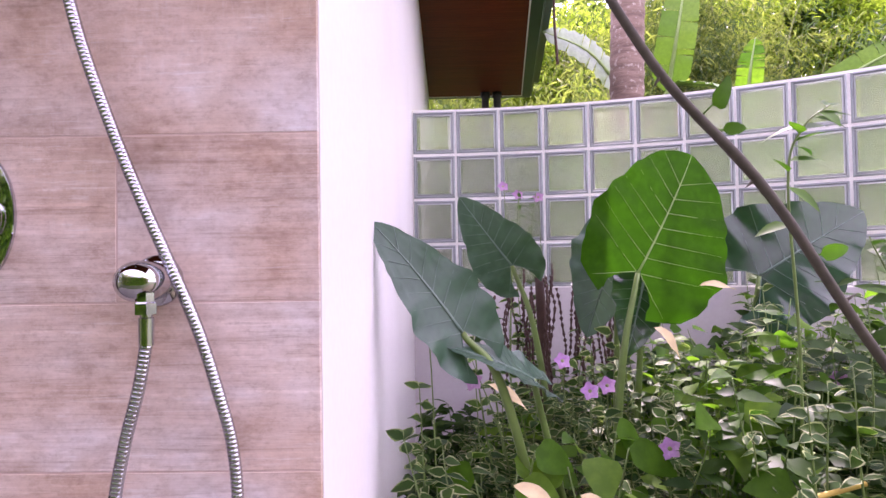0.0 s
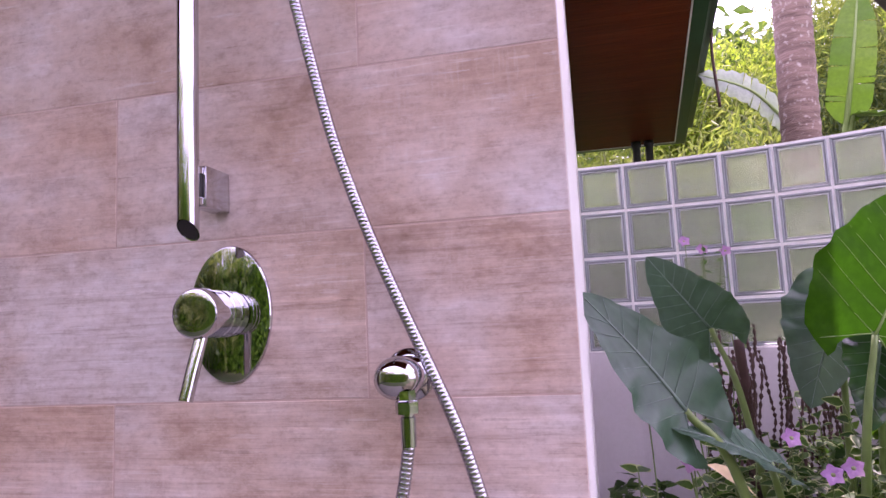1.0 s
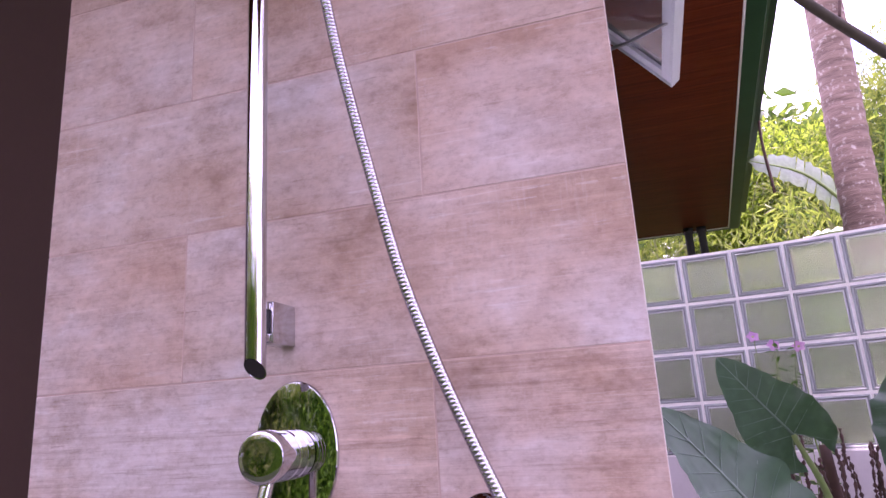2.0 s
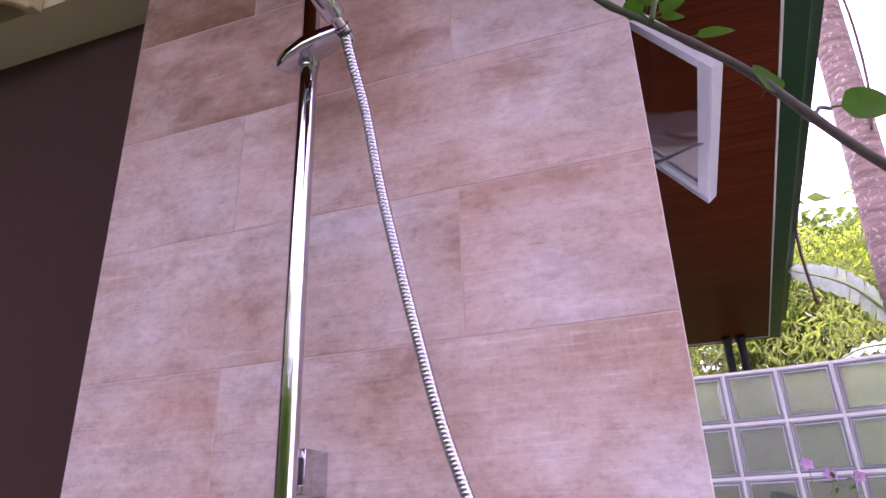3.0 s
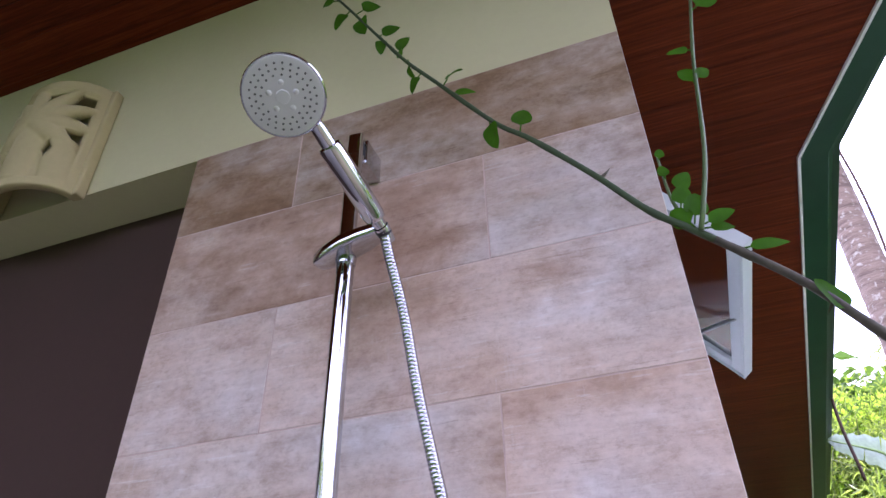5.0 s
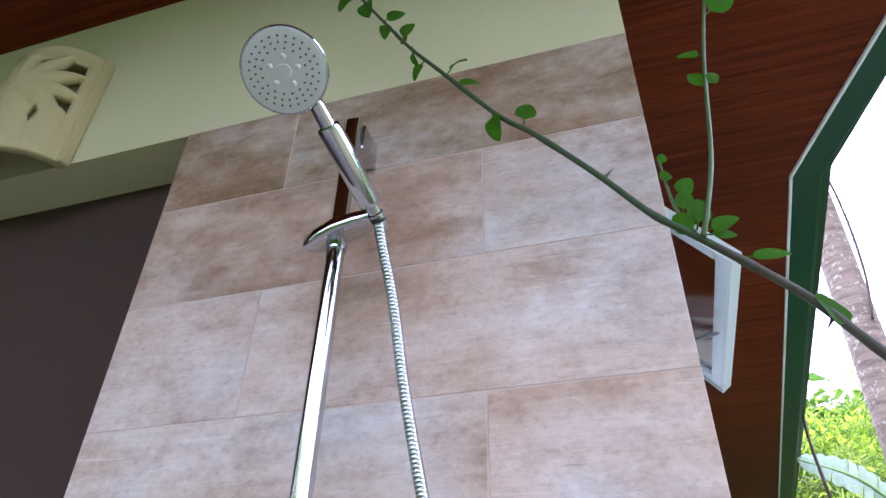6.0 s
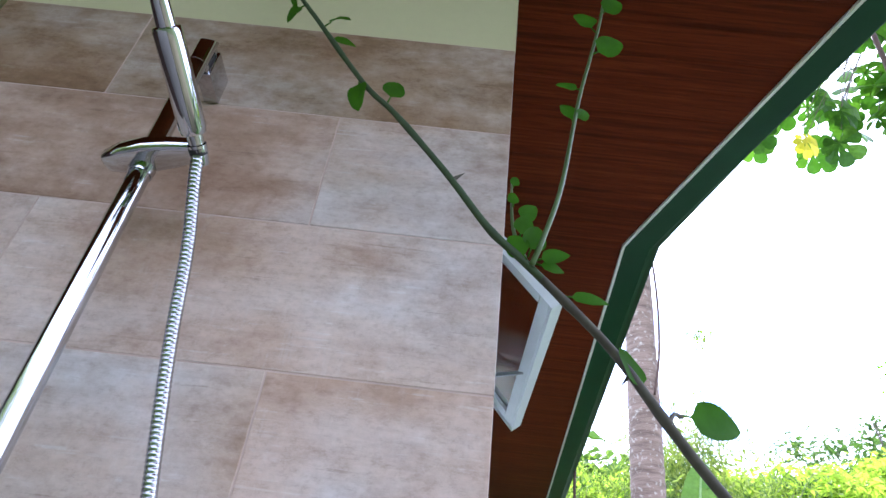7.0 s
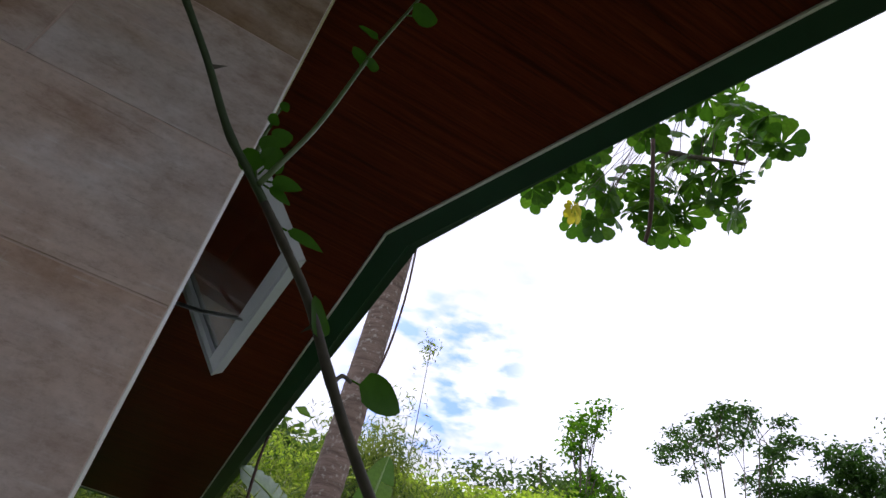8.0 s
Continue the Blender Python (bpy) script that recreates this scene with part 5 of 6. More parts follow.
# ---- beyond the garden wall ----
def from_leaves(name, batches, material, parent, label=""):
    """Many simple folded leaves in one mesh: arrays of base, along, normal, length, width."""
    base, along, nrm, length, width = [np.concatenate(b) for b in zip(*batches)]
    along /= np.linalg.norm(along, axis=1, keepdims=True)
    nrm = nrm - along * (nrm * along).sum(1, keepdims=True)
    nrm /= np.linalg.norm(nrm, axis=1, keepdims=True) + 1e-9
    side = np.cross(along, nrm)
    n = len(base)
    mid = base + along * (length * 0.42)[:, None]
    v = np.stack([base, mid + side * (width / 2)[:, None] + nrm * (width * 0.15)[:, None], base + along * length[:, None] - nrm * (length * 0.18)[:, None], mid - side * (width / 2)[:, None] + nrm * (width * 0.15)[:, None]], 1).reshape(-1, 3)
    i = np.arange(n)[:, None] * 4
    f = np.concatenate([i + np.array([[0, 1, 2]]), i + np.array([[0, 2, 3]])])
    me = bpy.data.meshes.new(name)
    me.from_pydata(v.tolist(), [], f.tolist())
    me.materials.append(material)
    ob = new(name, me)
    ob.parent = parent
    return tagged(ob, label, kind="stuff")


def bamboo(seed, x, y, height, n_culm, leaves_per, spread=1.3, size=0.2):
    rng = random.Random(seed)
    nr = np.random.RandomState(seed)
    clump = thing("bamboo_clump", "dense clump of feathery yellow-green bamboo", "bamboo", "bamboo behind the garden wall")
    culms, batches = bmesh.new(), []
    for _ in range(n_culm):
        a = rng.uniform(0, 2 * math.pi)
        h = height * rng.uniform(0.6, 1.0)
        foot = Vector((x + rng.uniform(-0.5, 0.5), y + rng.uniform(-0.5, 0.5), -0.05))
        out = Vector((math.cos(a), math.sin(a), 0)) * spread * rng.uniform(0.3, 1.2)
        path = smooth_path([foot, foot + out * 0.12 + Vector((0, 0, h * 0.5)), foot + out * 0.5 + Vector((0, 0, h * 0.86)), foot + out + Vector((0, 0, h))], 6)
        sweep(culms, path, lambda u: 0.028 * (1 - u) + 0.005, 5)
        pts = np.array([tuple(p) for p in path[4:]])
        tufts = max(6, leaves_per // 22)
        hub = pts[nr.randint(0, len(pts), tufts)] + nr.normal(0, 1, (tufts, 3)) * np.array([0.42, 0.42, 0.28])
        k = nr.randint(0, tufts, leaves_per)
        b = hub[k] + nr.normal(0, 1, (leaves_per, 3)) * np.array([0.15, 0.15, 0.10])
        al = nr.normal(0, 1, (leaves_per, 3)) * np.array([1, 1, 0.35]) + np.array([0, 0, -0.7])
        nm = nr.normal(0, 1, (leaves_per, 3)) * 0.6 + np.array([0, 0, 1])
        ln = nr.uniform(0.6, 1.25, leaves_per) * size
        batches.append((b, al, nm, ln, ln * nr.uniform(0.13, 0.2, leaves_per)))
    tagged(part("culm_growth", culms, CULM, clump, "", True), kind="stuff")
    # the first third of the culms get darker leaves, standing for shaded foliage
    dim = max(1, n_culm // 3)
    if n_culm > 2:
        from_leaves("foliage", batches[:dim], LEAF_FAR, clump)
    from_leaves("foliage", batches[dim:] if n_culm > 2 else batches, LEAF_BAMBOO, clump)


for i, (x, y, h, n, k) in enumerate(((0.6, 10.5, 5.6, 12, 260), (2.0, 11.0, 5.9, 12, 260), (3.2, 9.6, 5.0, 12, 260), (4.6, 10.2, 5.8, 13, 260), (5.6, 8.8, 4.6, 12, 260), (6.9, 9.6, 4.5, 12, 260), (8.6, 9.2, 4.0, 10, 240), (3.9, 7.4, 3.3, 9, 240), (-0.8, 9.4, 5.0, 10, 220))):
    bamboo(20 + i, x, y, h, n, 2 * k, 1.3, 0.15)
bamboo(48, 3.7, 8.7, 5.9, 12, 2200, 0.6, 0.125)
bamboo(49, 1.7, 7.4, 4.1, 7, 420, 0.7, 0.14)


def bamboo_shoot(x, y, height, seed):
    nr = np.random.RandomState(seed)
    plant = thing("bamboo_shoot", "single tall thin bamboo shoot with a leafy tip", "bamboo", "bamboo behind the garden wall")
    part("culm", sweep(bmesh.new(), smooth_path([(x, y, -0.05), (x + 0.05, y, height * 0.5), (x - 0.02, y, height)], 8), lambda u: 0.022 - 0.017 * u, 6), CULM, plant, "", True)
    n = 110
    b = np.array([x - 0.02, y, height - 0.22]) + nr.normal(0, 1, (n, 3)) * np.array([0.09, 0.09, 0.16])
    ln = nr.uniform(0.07, 0.14, n)
    from_leaves("foliage", [(b, nr.normal(0, 1, (n, 3)) + np.array([0, 0, -0.4]), nr.normal(0, 0.6, (n, 3)) + np.array([0, 0, 1]), ln, ln * 0.25)], LEAF_BAMBOO, plant)


bamboo_shoot(4.4, 9.6, 7.95, 50)


def palm_trunk():
    plant = thing("palm_tree", "tall leaning palm trunk with pale lichen patches", "palm tree")
    path = smooth_path([(1.37, 4.03, -0.05), (1.39, 4.01, 1.2), (1.415, 4.0, 2.4), (1.455, 4.0, 3.6), (1.485, 4.0, 4.8), (1.49, 4.0, 6.2), (1.40, 4.0, 8.0)], 22)
    part("trunk", sweep(bmesh.new(), path, lambda u: 0.128 - 0.02 * u + 0.0035 * math.sin(u * 420), 22), TRUNK, plant, "grey-pink ringed trunk", True)
    for s, pts in enumerate(([(1.57, 3.90, 5.4), (1.60, 3.88, 4.6), (1.57, 3.87, 4.0), (1.50, 3.87, 3.6)], [(1.20, 3.8, 5.0), (0.98, 3.7, 3.6), (0.86, 3.7, 2.9), (0.87, 3.7, 2.4)])):
        part("creeper", sweep(bmesh.new(), smooth_path(pts, 8), 0.010, 5), DRY_STEM, plant, "thin dark hanging creeper", True)
    crown = bmesh.new()
    for k in range(9):
        a = 2 * math.pi * k / 9
        mid = Vector((1.40 + 0.7 * math.cos(a), 4 + 0.7 * math.sin(a), 8.5))
        tip = Vector((1.40 + 1.5 * math.cos(a), 4 + 1.5 * math.sin(a), 8.0))
        path = smooth_path([(1.40, 4.0, 8.0), mid, tip], 8)
        for p, q in zip(path, path[1:]):
            d = (q - p).normalized()
            for s in (-1, 1):
                leaf(crown, p, d * 0.4 + s * d.cross(Vector((0, 0, 1))) + Vector((0, 0, -0.4)), Vector((0, 0, 1)), 0.4, 0.04, 0.2, 0.1, 3)
    tagged(part("crown", crown, LEAF_TREE, plant, "", True), kind="stuff")


palm_trunk()


def banana_leaf(bm, base, tip, normal, width, seed, sag=0.25, tears=5):
    """Long blade with a channel at the midrib, split into strips at the edge."""
    rng = random.Random(seed)
    base, tip = Vector(base), Vector(tip)
    n = Vector(normal).normalized()
    d = tip - base
    path = smooth_path([base, base.lerp(tip, 0.5) + n * sag * d.length * 0.5, tip], 12)
    side = d.normalized().cross(n).normalized()
    N = len(path)
    torn = {rng.randint(4, N - 4) for _ in range(tears)}
    for s in (-1, 1):
        prev = None
        for i, p in enumerate(path):
            t = i / (N - 1)
            w = width / 2 * min(1, (t * 7) ** 0.6) * max(0.0, 1 - t ** 5) ** 0.7
            row = [bm.verts.new(p + side * s * w * k / 3 + n * (0.05 * w * k - 0.018 * k * k * w) + n * (0.012 * math.sin(i * 2.3 + s) * k / 3)) for k in range(4)]
            if prev:
                for k in range(3):
                    f = (prev[k], prev[k + 1], row[k + 1], row[k])
                    bm.faces.new(f if s > 0 else f[::-1])
            if i in torn and s > 0 or (i + 3) in torn and s < 0:
                row = [bm.verts.new(v.co + d.normalized() * 0.004 * k) for k, v in enumerate(row)]
            prev = row
    return path


def banana(x, y, leaves, seed):
    plant = thing("banana_plant", "banana plant with broad torn leaves behind the wall", "banana plant", "banana plants")
    part("trunk", sweep(bmesh.new(), smooth_path([(x, y, -0.05), (x + 0.02, y, 0.9), (x, y, 1.75)], 6), lambda u: 0.11 - 0.05 * u, 12), STALK, plant, "", True)
    for i, (tip, mid, nrm, w, mat) in enumerate(leaves):
        bm = bmesh.new()
        path = banana_leaf(bm, mid, tip, nrm, w, seed + i)
        blade = part("blade", bm, mat, plant, "", True)
        part("rib", sweep(bmesh.new(), smooth_path([(x, y, 1.70), mid], 5)[:-1] + path, lambda u: 0.022 * (1 - u) + 0.004, 6), RIB, blade, "pale midrib", True)


banana(1.80, 4.75, (((2.06, 4.55, 3.42), (1.90, 4.62, 2.42), (-0.25, -0.95, -0.1), 0.30, LEAF_BANANA),
                    ((0.86, 4.35, 2.86), (1.52, 4.60, 2.46), (0.30, -0.95, 0.45), 0.30, LEAF_BANANA_OLD),
                    ((2.45, 4.2, 2.15), (1.95, 4.6, 2.50), (0.5, -0.5, 0.7), 0.36, LEAF_BANANA),
                    ((1.05, 5.2, 2.20), (1.62, 4.85, 2.35), (-0.3, -0.3, 0.9), 0.36, LEAF_BANANA)), 70)
banana(3.05, 5.6, (((3.00, 5.45, 3.14), (2.94, 5.52, 2.55), (-0.5, -0.9, 0.0), 0.24, LEAF_LIME),
                   ((4.2, 5.1, 2.95), (3.5, 5.45, 2.55), (0.2, -0.9, 0.35), 0.30, LEAF_BANANA),
                   ((2.4, 5.3, 2.25), (2.85, 5.55, 2.35), (-0.4, -0.4, 0.8), 0.34, LEAF_BANANA)), 80)
banana(0.25, 7.3, (((-0.2, 6.9, 2.75), (0.18, 7.2, 2.2), (0.2, -0.8, 0.5), 0.36, LEAF_BANANA),
                   ((0.9, 6.9, 2.6), (0.35, 7.2, 2.3), (0.1, -0.8, 0.6), 0.36, LEAF_BANANA)), 90)

# dark posts that carry the back of the eave
for x in (0.47, 0.585):
    post = tagged(part("eave_post", lathe(bmesh.new(), (x, 5.62, 0.0), (0, 0, 1), [(0, 0.0), (0, 0.04), (0.05, 0.035), (SOF - 0.06, 0.035), (SOF - 0.05, 0.045), (SOF - 0.002, 0.045), (SOF - 0.002, 0)], 14), DARKHOLE, None, "", True), "slim dark post under the back eave", "post", "posts under the eave")


def far_tree(seed, x, y, height, crown, n, size, lean=0.0, material=None, sparse=False, dome=False, name="far_tree", label="tall open-crowned tree in the distance"):
    """Trunk with limbs that fork, clumps of leaves at their ends."""
    rng = random.Random(seed)
    nr = np.random.RandomState(seed)
    plant = thing(name, label, "tree", "distant trees")
    wood = bmesh.new()
    foot, fork = Vector((x, y, -0.05)), Vector((x + lean, y, height * (0.55 if sparse else 0.4)))
    sweep(wood, smooth_path([foot, foot.lerp(fork, 0.5) + Vector((0.1, 0, 0)), fork], 5), lambda u: height * (0.006 - 0.003 * u if sparse else 0.013 - 0.006 * u), 8)
    ends = []
    for k in range(0 if dome else 11):
        a = 2 * math.pi * k / 11 + rng.uniform(-0.3, 0.3)
        r = crown * rng.uniform(0.2, 1.0)
        end = Vector((x + lean + r * math.cos(a), y + r * math.sin(a), height * rng.uniform(0.74 if sparse else 0.86, 1.0) - (0.04 * height if r > 0.8 * crown else 0)))
        mid = fork.lerp(end, 0.5) + Vector((0, 0, 0.06 * height))
        sweep(wood, smooth_path([fork - Vector((0, 0, height * 0.04)), mid, end], 4), lambda u: height * (0.0025 - 0.0015 * u if sparse else 0.006 - 0.0045 * u), 5)
        ends += [end, end.lerp(mid, 0.4)] if not sparse else [end]
        for _ in range(2):
            e2 = end + Vector((rng.uniform(-1, 1), rng.uniform(-1, 1), rng.uniform(-0.3, 0.5))) * crown * 0.33
            sweep(wood, [mid.lerp(end, 0.5), e2], height * 0.0013, 4)
            ends.append(e2)
    hubs = []
    for k in range(6 if dome else 0):
        a = 2 * math.pi * k / 6 + 0.4
        hub = Vector((x + lean + 0.55 * crown * math.cos(a), y + 0.55 * crown * math.sin(a), height - 1.15 + rng.uniform(-0.2, 0.2)))
        sweep(wood, smooth_path([fork, fork.lerp(hub, 0.5) + Vector((0, 0, -0.03 * height)), hub], 5), lambda u: height * (0.0034 - 0.0018 * u), 6)
        hubs.append(hub)
    for k in range(34 if dome else 0):
        # flat clumps in tiers under a low dome, twigs rising to each
        a, r = 2.4 * k, crown * ((k + 0.5) / 34) ** 0.5 * rng.uniform(0.9, 1.15)
        end = Vector((x + lean + r * math.cos(a), y + r * math.sin(a), height - 0.35 * crown * (r / crown) ** 2 - rng.choice((0.0, 0.1, 0.5, 1.0)) * rng.uniform(0.6, 1.3)))
        hub = min(hubs, key=lambda q: (q - end).length)
        sweep(wood, smooth_path([hub, hub.lerp(end, 0.5) + Vector((0, 0, 0.1)), end], 3), 0.013, 4)
        ends.append(end)
    tagged(part("trunk", wood, BARK, plant, "", True), kind="")
    pts = np.array([tuple(e) for e in ends])
    k = nr.randint(0, len(pts), n)
    b = pts[k] + nr.normal(0, 1, (n, 3)) * crown * (np.array([0.085, 0.085, 0.036]) if dome else np.array([0.28, 0.28, 0.22]) if sparse else np.array([0.12, 0.12, 0.055]))
    al = nr.normal(0, 1, (n, 3)) * np.array([1, 1, 0.5]) + np.array([0, 0, -0.2])
    nm = nr.normal(0, 1, (n, 3)) * 0.5 + np.array([0, 0, 1])
    ln = nr.uniform(0.6, 1.2, n) * size
    from_leaves("crown", [(b, al, nm, ln, ln * 0.5)], material or LEAF_FAR, plant)


far_tree(1, 15.7, 12.3, 11.7, 2.1, 3400, 0.17, material=LEAF_TREE, dome=True, label="open umbrella-shaped tree against the sky")
far_tree(2, 18.6, 9.6, 9.9, 2.6, 22000, 0.17, material=LEAF_TREE, label="dense dark green tree at the wood's edge")
far_tree(3, 10.6, 12.7, 9.9, 0.62, 1300, 0.17, sparse=True, material=LEAF_LIME, label="slender sparse tree against the sky")
far_tree(4, 9.8, 13.0, 8.5, 0.45, 420, 0.16, sparse=True, label="slender sparse sapling against the sky")
far_tree(13, 11.7, 12.0, 8.0, 0.6, 520, 0.16, sparse=True, material=LEAF_LIME, label="slender sparse sapling against the sky")
far_tree(5, 20.2, 10.2, 12.4, 1.0, 420, 0.18, sparse=True, label="thin bare-branched tree against the sky")
far_tree(6, 13.5, 18.0, 8.9, 3.2, 7000, 0.24)
far_tree(7, 17.0, 23.5, 11.8, 4.2, 7000, 0.30)
far_tree(8, 9.0, 19.0, 7.6, 3.2, 6000, 0.24)
far_tree(9, 22.5, 13.5, 9.0, 3.2, 4000, 0.3)
far_tree(10, 3.0, 20.0, 8.5, 3.6, 2600, 0.5)
far_tree(11, 25.0, 6.0, 10.5, 3.6, 2400, 0.5)
far_tree(12, -3.5, 19.0, 8.5, 3.6, 2200, 0.5)

# bright scrub at the foot of the far trees
nr = np.random.RandomState(77)
batches, shade = [], []
for i in range(60):
    az = radians(-18 + 92 * i / 59 + nr.uniform(-1, 1))
    r = nr.uniform(11.5, 16)
    lift = 0.415 if az < 0.66 else (0.375 if az < 0.76 else 0.34)
    h = 1.1 + r * lift * nr.uniform(0.86, 1.0) * (0.93 if i % 9 == 3 else 1.0)
    n, tufts = 4200, 22
    hub = nr.normal(0, 1, (tufts, 3)) * np.array([0.65, 0.65, 0.0])
    hub[:, 2] = h * (1 - nr.uniform(0, 1, tufts) ** 1.8 * 0.75) - 0.3 * np.hypot(hub[:, 0], hub[:, 1]) ** 2 - 0.2
    k = nr.randint(0, tufts, n)
    p = np.array([r * math.sin(az), r * math.cos(az), 0]) + hub[k] + nr.normal(0, 1, (n, 3)) * np.array([0.22, 0.22, 0.13])
    ln = nr.uniform(0.10, 0.20, n)
    one = (p, nr.normal(0, 1, (n, 3)) * np.array([1, 1, 0.6]) + np.array([0, 0, -0.3]), nr.normal(0, 1, (n, 3)) * 0.6 + np.array([0, 0, 1]), ln, ln * 0.42)
    # every ninth clump takes darker tree leaves, as if in shade
    (shade if i % 9 == 3 else batches).append(one)
scrub = tagged(new("scrub"), "bright yellow-green scrub at the edge of the wood", "scrub", kind="stuff")
from_leaves("foliage", batches, LEAF_SCRUB, scrub)
from_leaves("foliage", shade, LEAF_TREE, scrub)

# ---- the broad-leaved tree whose limb hangs beyond the eave ----
canopy = thing("broadleaf_tree", "tree limb with large palmate lobed green leaves", "tree")
limb = smooth_path([(-1.5, 7.4, -0.05), (-1.5, 7.2, 4.5), (-0.6, 6.0, 7.6), (1.2, 4.2, 7.7), (2.5, 3.0, 6.9), (3.2, 2.5, 6.35), (3.75, 2.0, 6.1)], 8)
part("trunk", sweep(bmesh.new(), limb, lambda u: 0.16 * (1 - u) ** 1.3 + 0.016, 10), BARK, canopy, "", True)
EYE8 = Vector((0.0, -0.6, 1.3))
rng = random.Random(21)


def palmate(bm, centre, axis, out, size, rng):
    axis = axis.normalized()
    out = (out - axis * out.dot(axis)).normalized()
    for k in range(8):
        a = -2.5 + 5.0 * k / 7 + rng.uniform(-0.08, 0.08)
        d = Matrix.Rotation(a, 3, axis) @ out
        ln = size * (0.75 + 0.25 * math.cos(a)) * rng.uniform(0.85, 1.1)
        side = d.cross(axis)
        pts = [(0.0, 0.03), (0.35, 0.10), (0.60, 0.25), (0.80, 0.30), (0.94, 0.21), (1.0, 0.0)]
        c = [centre + d * ln * t - axis * ln * 0.35 * t * t for t, w in pts]
        L = [bm.verts.new(q + side * ln * w + axis * ln * w * 0.12) for q, (t, w) in zip(c, pts)]
        Rr = [bm.verts.new(q - side * ln * w + axis * ln * w * 0.12) for q, (t, w) in zip(c[:-1], pts[:-1])] + [L[-1]]
        M = [bm.verts.new(q) for q in c[:-1]] + [L[-1]]
        for i in range(len(pts) - 1):
            for a1, b1 in ((M, L), (Rr, M)):
                f = [a1[i], a1[i + 1], b1[i + 1], b1[i]]
                f = list(dict.fromkeys(f))
                bm.faces.new(f)


def sky_point(az, el, dist):
    return EYE8 + dist * Vector((math.sin(radians(az)) * math.cos(radians(el)), math.cos(radians(az)) * math.cos(radians(el)), math.sin(radians(el))))


base_spots = [(38.8, 42.2), (39.5, 44.0), (41.0, 45.5), (42.5, 41.3), (43.5, 43.5), (44.5, 46.5), (46.0, 42.5), (46.5, 40.6), (45.0, 40.2), (48.0, 45.0), (48.5, 41.0), (50.0, 47.5), (50.5, 43.0), (52.0, 41.5), (52.5, 45.0), (54.0, 48.5), (54.5, 43.0), (56.0, 41.5), (56.5, 45.5), (58.0, 48.0), (58.5, 43.0), (60.0, 45.5), (61.5, 47.0), (62.5, 44.8), (56.0, 50.5), (52.0, 51.0), (60.0, 49.5), (47.0, 49.0), (57.8, 40.2), (53.5, 40.0), (50.2, 39.6)]
spots = base_spots + [(a + rng.uniform(-1.3, 1.3), e + rng.uniform(-1.2, 1.2)) for a, e in base_spots for _ in range(2)]
for i, (az, el) in enumerate(spots):
    az, el = az - 6.6 + 0.09 * (az - 38), 40 + (el - 40) * 0.98 + 2.6
    d = 6.6 + rng.uniform(-0.5, 0.5)
    if i == 3:
        d = 6.0
    p = sky_point(az, el, d)
    bm = bmesh.new()
    palmate(bm, p, Vector((rng.uniform(-0.9, 0.9), rng.uniform(-0.9, 0.9), 0.8)), Vector((rng.uniform(-1, 1), rng.uniform(-1, 0.4), rng.uniform(-0.9, -0.1))), 0.16 if i == 3 else rng.uniform(0.17, 0.25), rng)
    part("leaf", bm, LEAF_YELLOW if i == 3 else LEAF_PALMATE, canopy, "yellowed leaf" if i == 3 else "")
    j = min(range(30, len(limb)), key=lambda q: (limb[q] - p).length)
    part("twig", sweep(bmesh.new(), smooth_path([limb[j], limb[j].lerp(p, 0.6) + Vector((0, 0, 0.1)), p], 4), 0.004, 4), BARK, canopy, "", True)
part("hanging_pod", sweep(bmesh.new(), smooth_path([sky_point(45.4, 49.4, 5.7), sky_point(45.2, 46.2, 5.6), sky_point(44.8, 42.8, 5.6), sky_point(44.2, 41.0, 5.6)], 6), 0.018, 7), DRY_STEM, canopy, "thin dark hanging pod", True)

# ---- the garden behind the viewer, seen in the chrome ----
# clumps out of view; the taller left ones are added to block light
for i, (x, y, h) in enumerate(((2.2, -4.6, 2.9), (3.6, -4.2, 2.9), (-2.9, -4.4, 3.4), (-4.2, -3.4, 3.8), (-4.6, -2.2, 3.8))):
    bamboo(120 + i, x, y, h, 12, 300, 1.1, 0.26)

# a clipped hedge closes the garden behind the viewer
hedge = thing("hedge", "dense dark green hedge round the open-air shower", "hedge")
core = bmesh.new()
box(core, -5.0, 2.6, -4.9, -4.1, -0.05, 2.2)
bmesh.ops.subdivide_edges(core, edges=core.edges[:], cuts=9, use_grid_fill=True)
for v in core.verts:
    v.co += 0.16 * noise.noise_vector(v.co * 1.7)
part("core", core, LEAF_MID, hedge, "", True)
nr = np.random.RandomState(9)
n = 9000
b = np.stack([nr.uniform(-5.0, 2.7, n), nr.uniform(-4.2, -3.85, n), nr.uniform(0.0, 2.4, n)], 1)
ln = nr.uniform(0.09, 0.17, n)
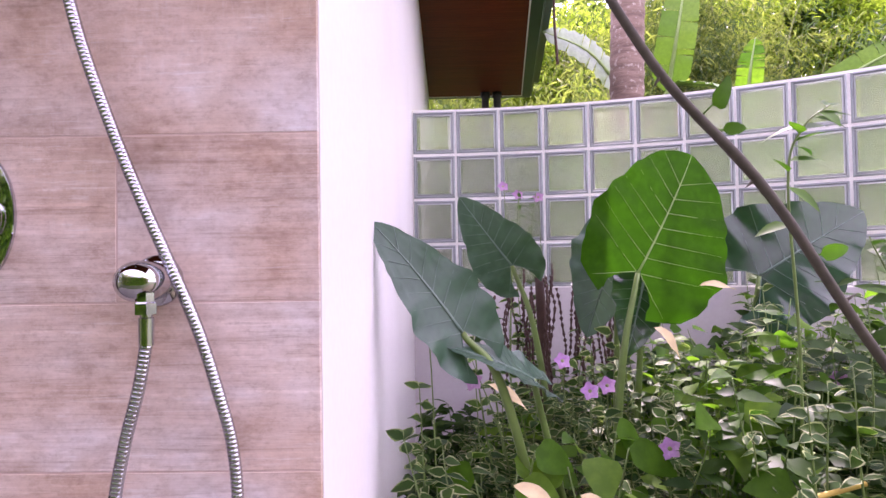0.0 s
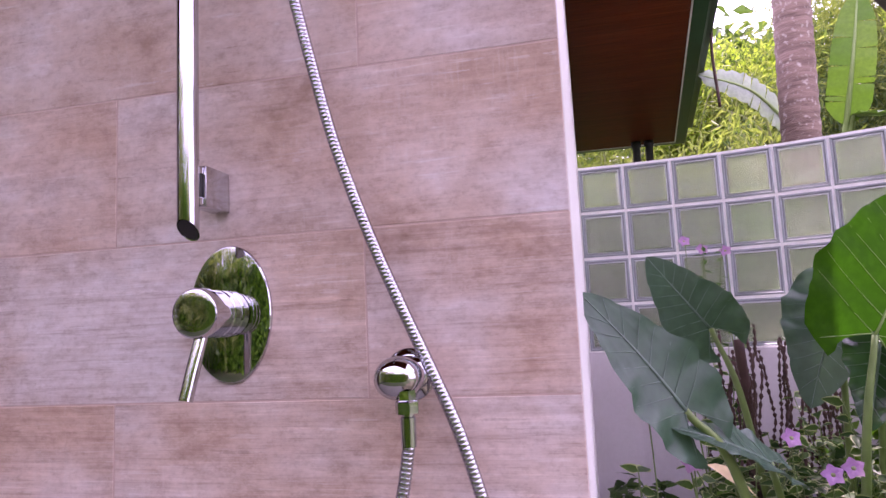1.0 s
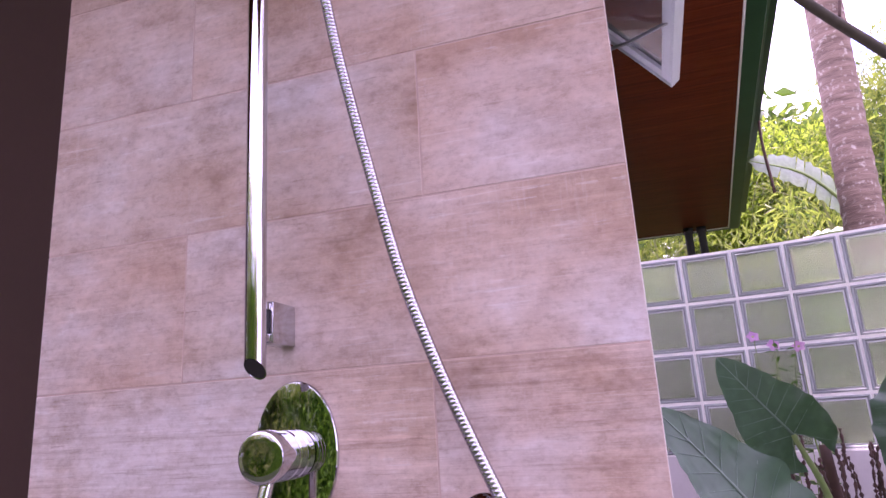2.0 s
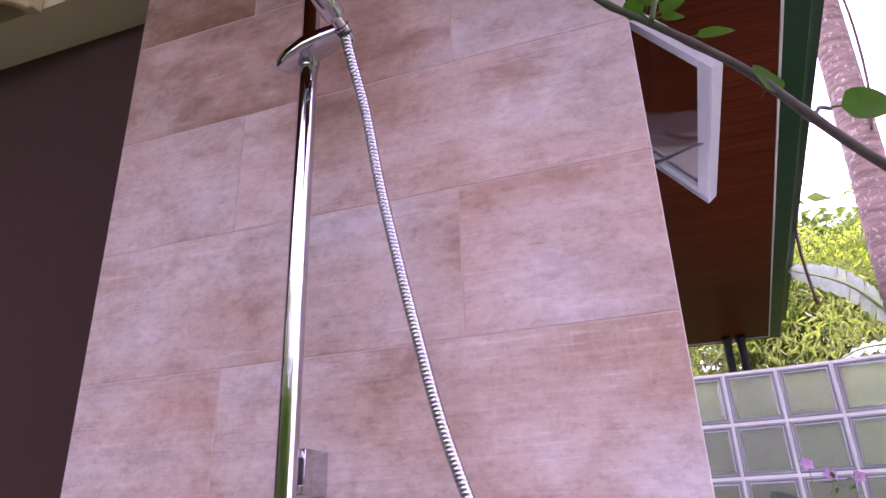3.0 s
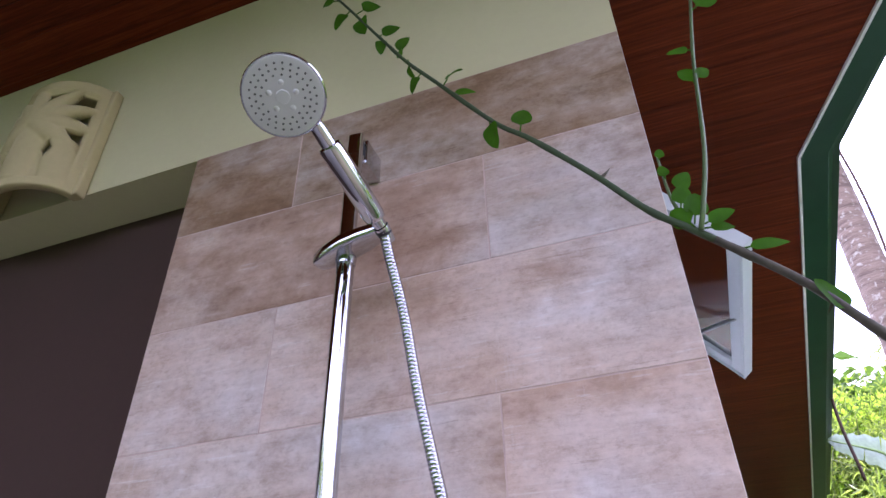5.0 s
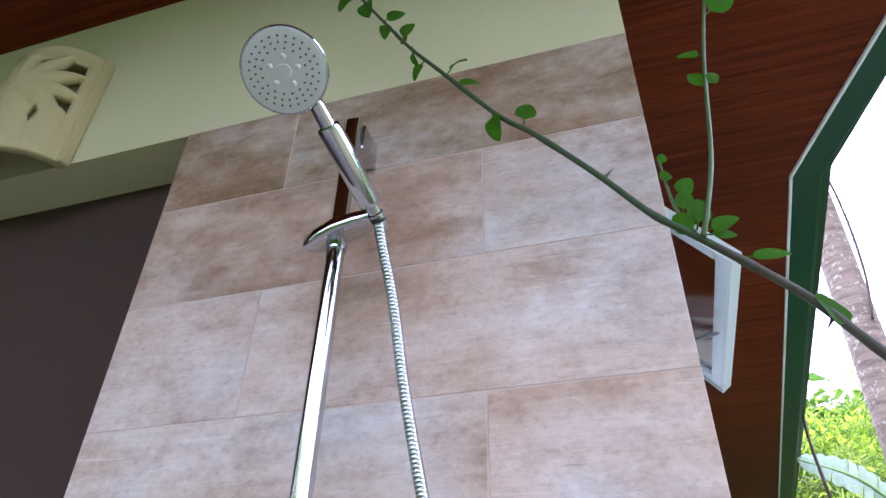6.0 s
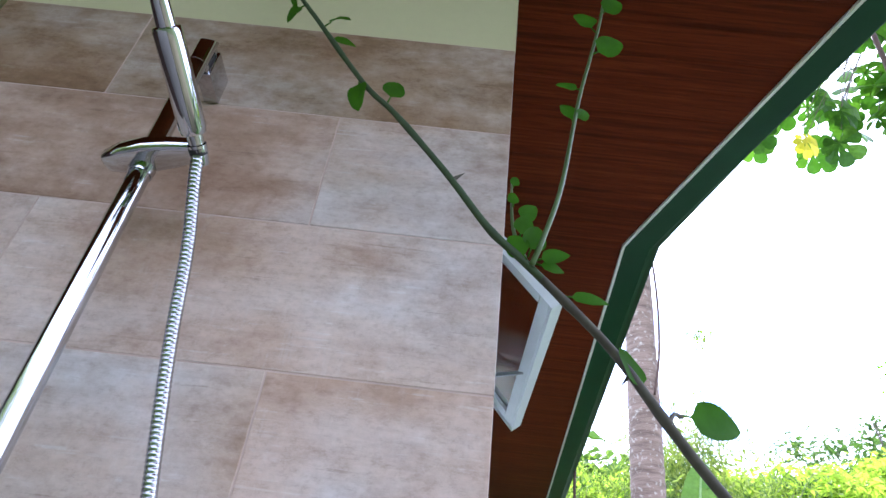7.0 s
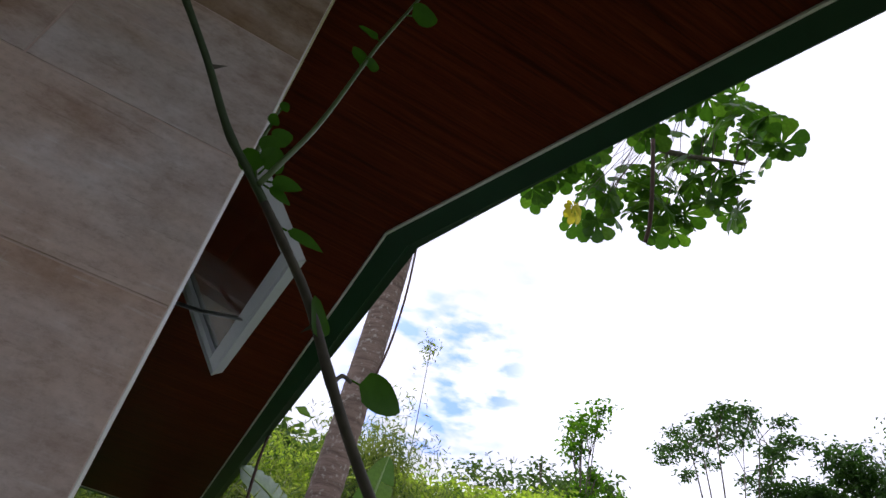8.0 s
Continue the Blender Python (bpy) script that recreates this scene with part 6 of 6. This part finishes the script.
from_leaves("foliage", [(b, nr.normal(0, 1, (n, 3)) + np.array([0, 0.5, -0.2]), nr.normal(0, 0.6, (n, 3)) + np.array([0, 0.7, 0.7]), ln, ln * 0.5)], LEAF_LIME, hedge)

# green undergrowth close behind the glass blocks
under = tagged(new("undergrowth"), "low green undergrowth behind the garden wall", "undergrowth", kind="stuff")
n = 9000
x = nr.uniform(-0.4, 5.2, n)
b = np.stack([x, nr.uniform(3.0, 5.4, n) - 0.12 * x, nr.uniform(0.0, 1.0, n) ** 0.8 * 1.75], 1)
ln = nr.uniform(0.12, 0.26, n)
from_leaves("foliage", [(b, nr.normal(0, 1, (n, 3)), nr.normal(0, 0.6, (n, 3)) + np.array([0, 0, 1]), ln, ln * 0.4)], LEAF_MID, under)


# ---- tiles of the pier ----
def tile_mesh(w, h):
    return_me = bpy.data.meshes.new("tile")
    bm = box(bmesh.new(), -w / 2, w / 2, 0.0, 0.0084, -h / 2, h / 2)
    front = [e for e in bm.edges if all(v.co.y < 0.001 for v in e.verts)]
    bmesh.ops.bevel(bm, geom=front, offset=0.0006, segments=1, affect="EDGES")
    bm.to_mesh(return_me)
    bm.free()
    return_me.materials.append(TILE)
    return return_me


# share of brown, strongest in the top row, by row from the top and by side
BROWN_SHARE = {(0, 0): 1.0, (0, 1): 0.95, (1, 0): 0.40, (1, 1): 0.38, (2, 0): 0.10, (3, 0): 0.15}
tile_cache = {}
GAP = 0.0022
for i, (z0, z1) in enumerate(zip(JOINTS, JOINTS[1:])):
    split = -0.243 if i % 2 == 1 else -0.585
    for side, (x0, x1) in enumerate(((-PIER, split), (split, 0.0))):
        w, h = round(x1 - x0 - GAP, 4), round(z1 - z0 - GAP, 4)
        if (w, h) not in tile_cache:
            tile_cache[w, h] = tile_mesh(w, h)
        ob = new("tile", tile_cache[w, h])
        ob.parent = wall_front
        ob.location = ((x0 + x1) / 2, 0.0, (z0 + z1) / 2)
        b = BROWN_SHARE.get((len(JOINTS) - 2 - i, side), 0.0)
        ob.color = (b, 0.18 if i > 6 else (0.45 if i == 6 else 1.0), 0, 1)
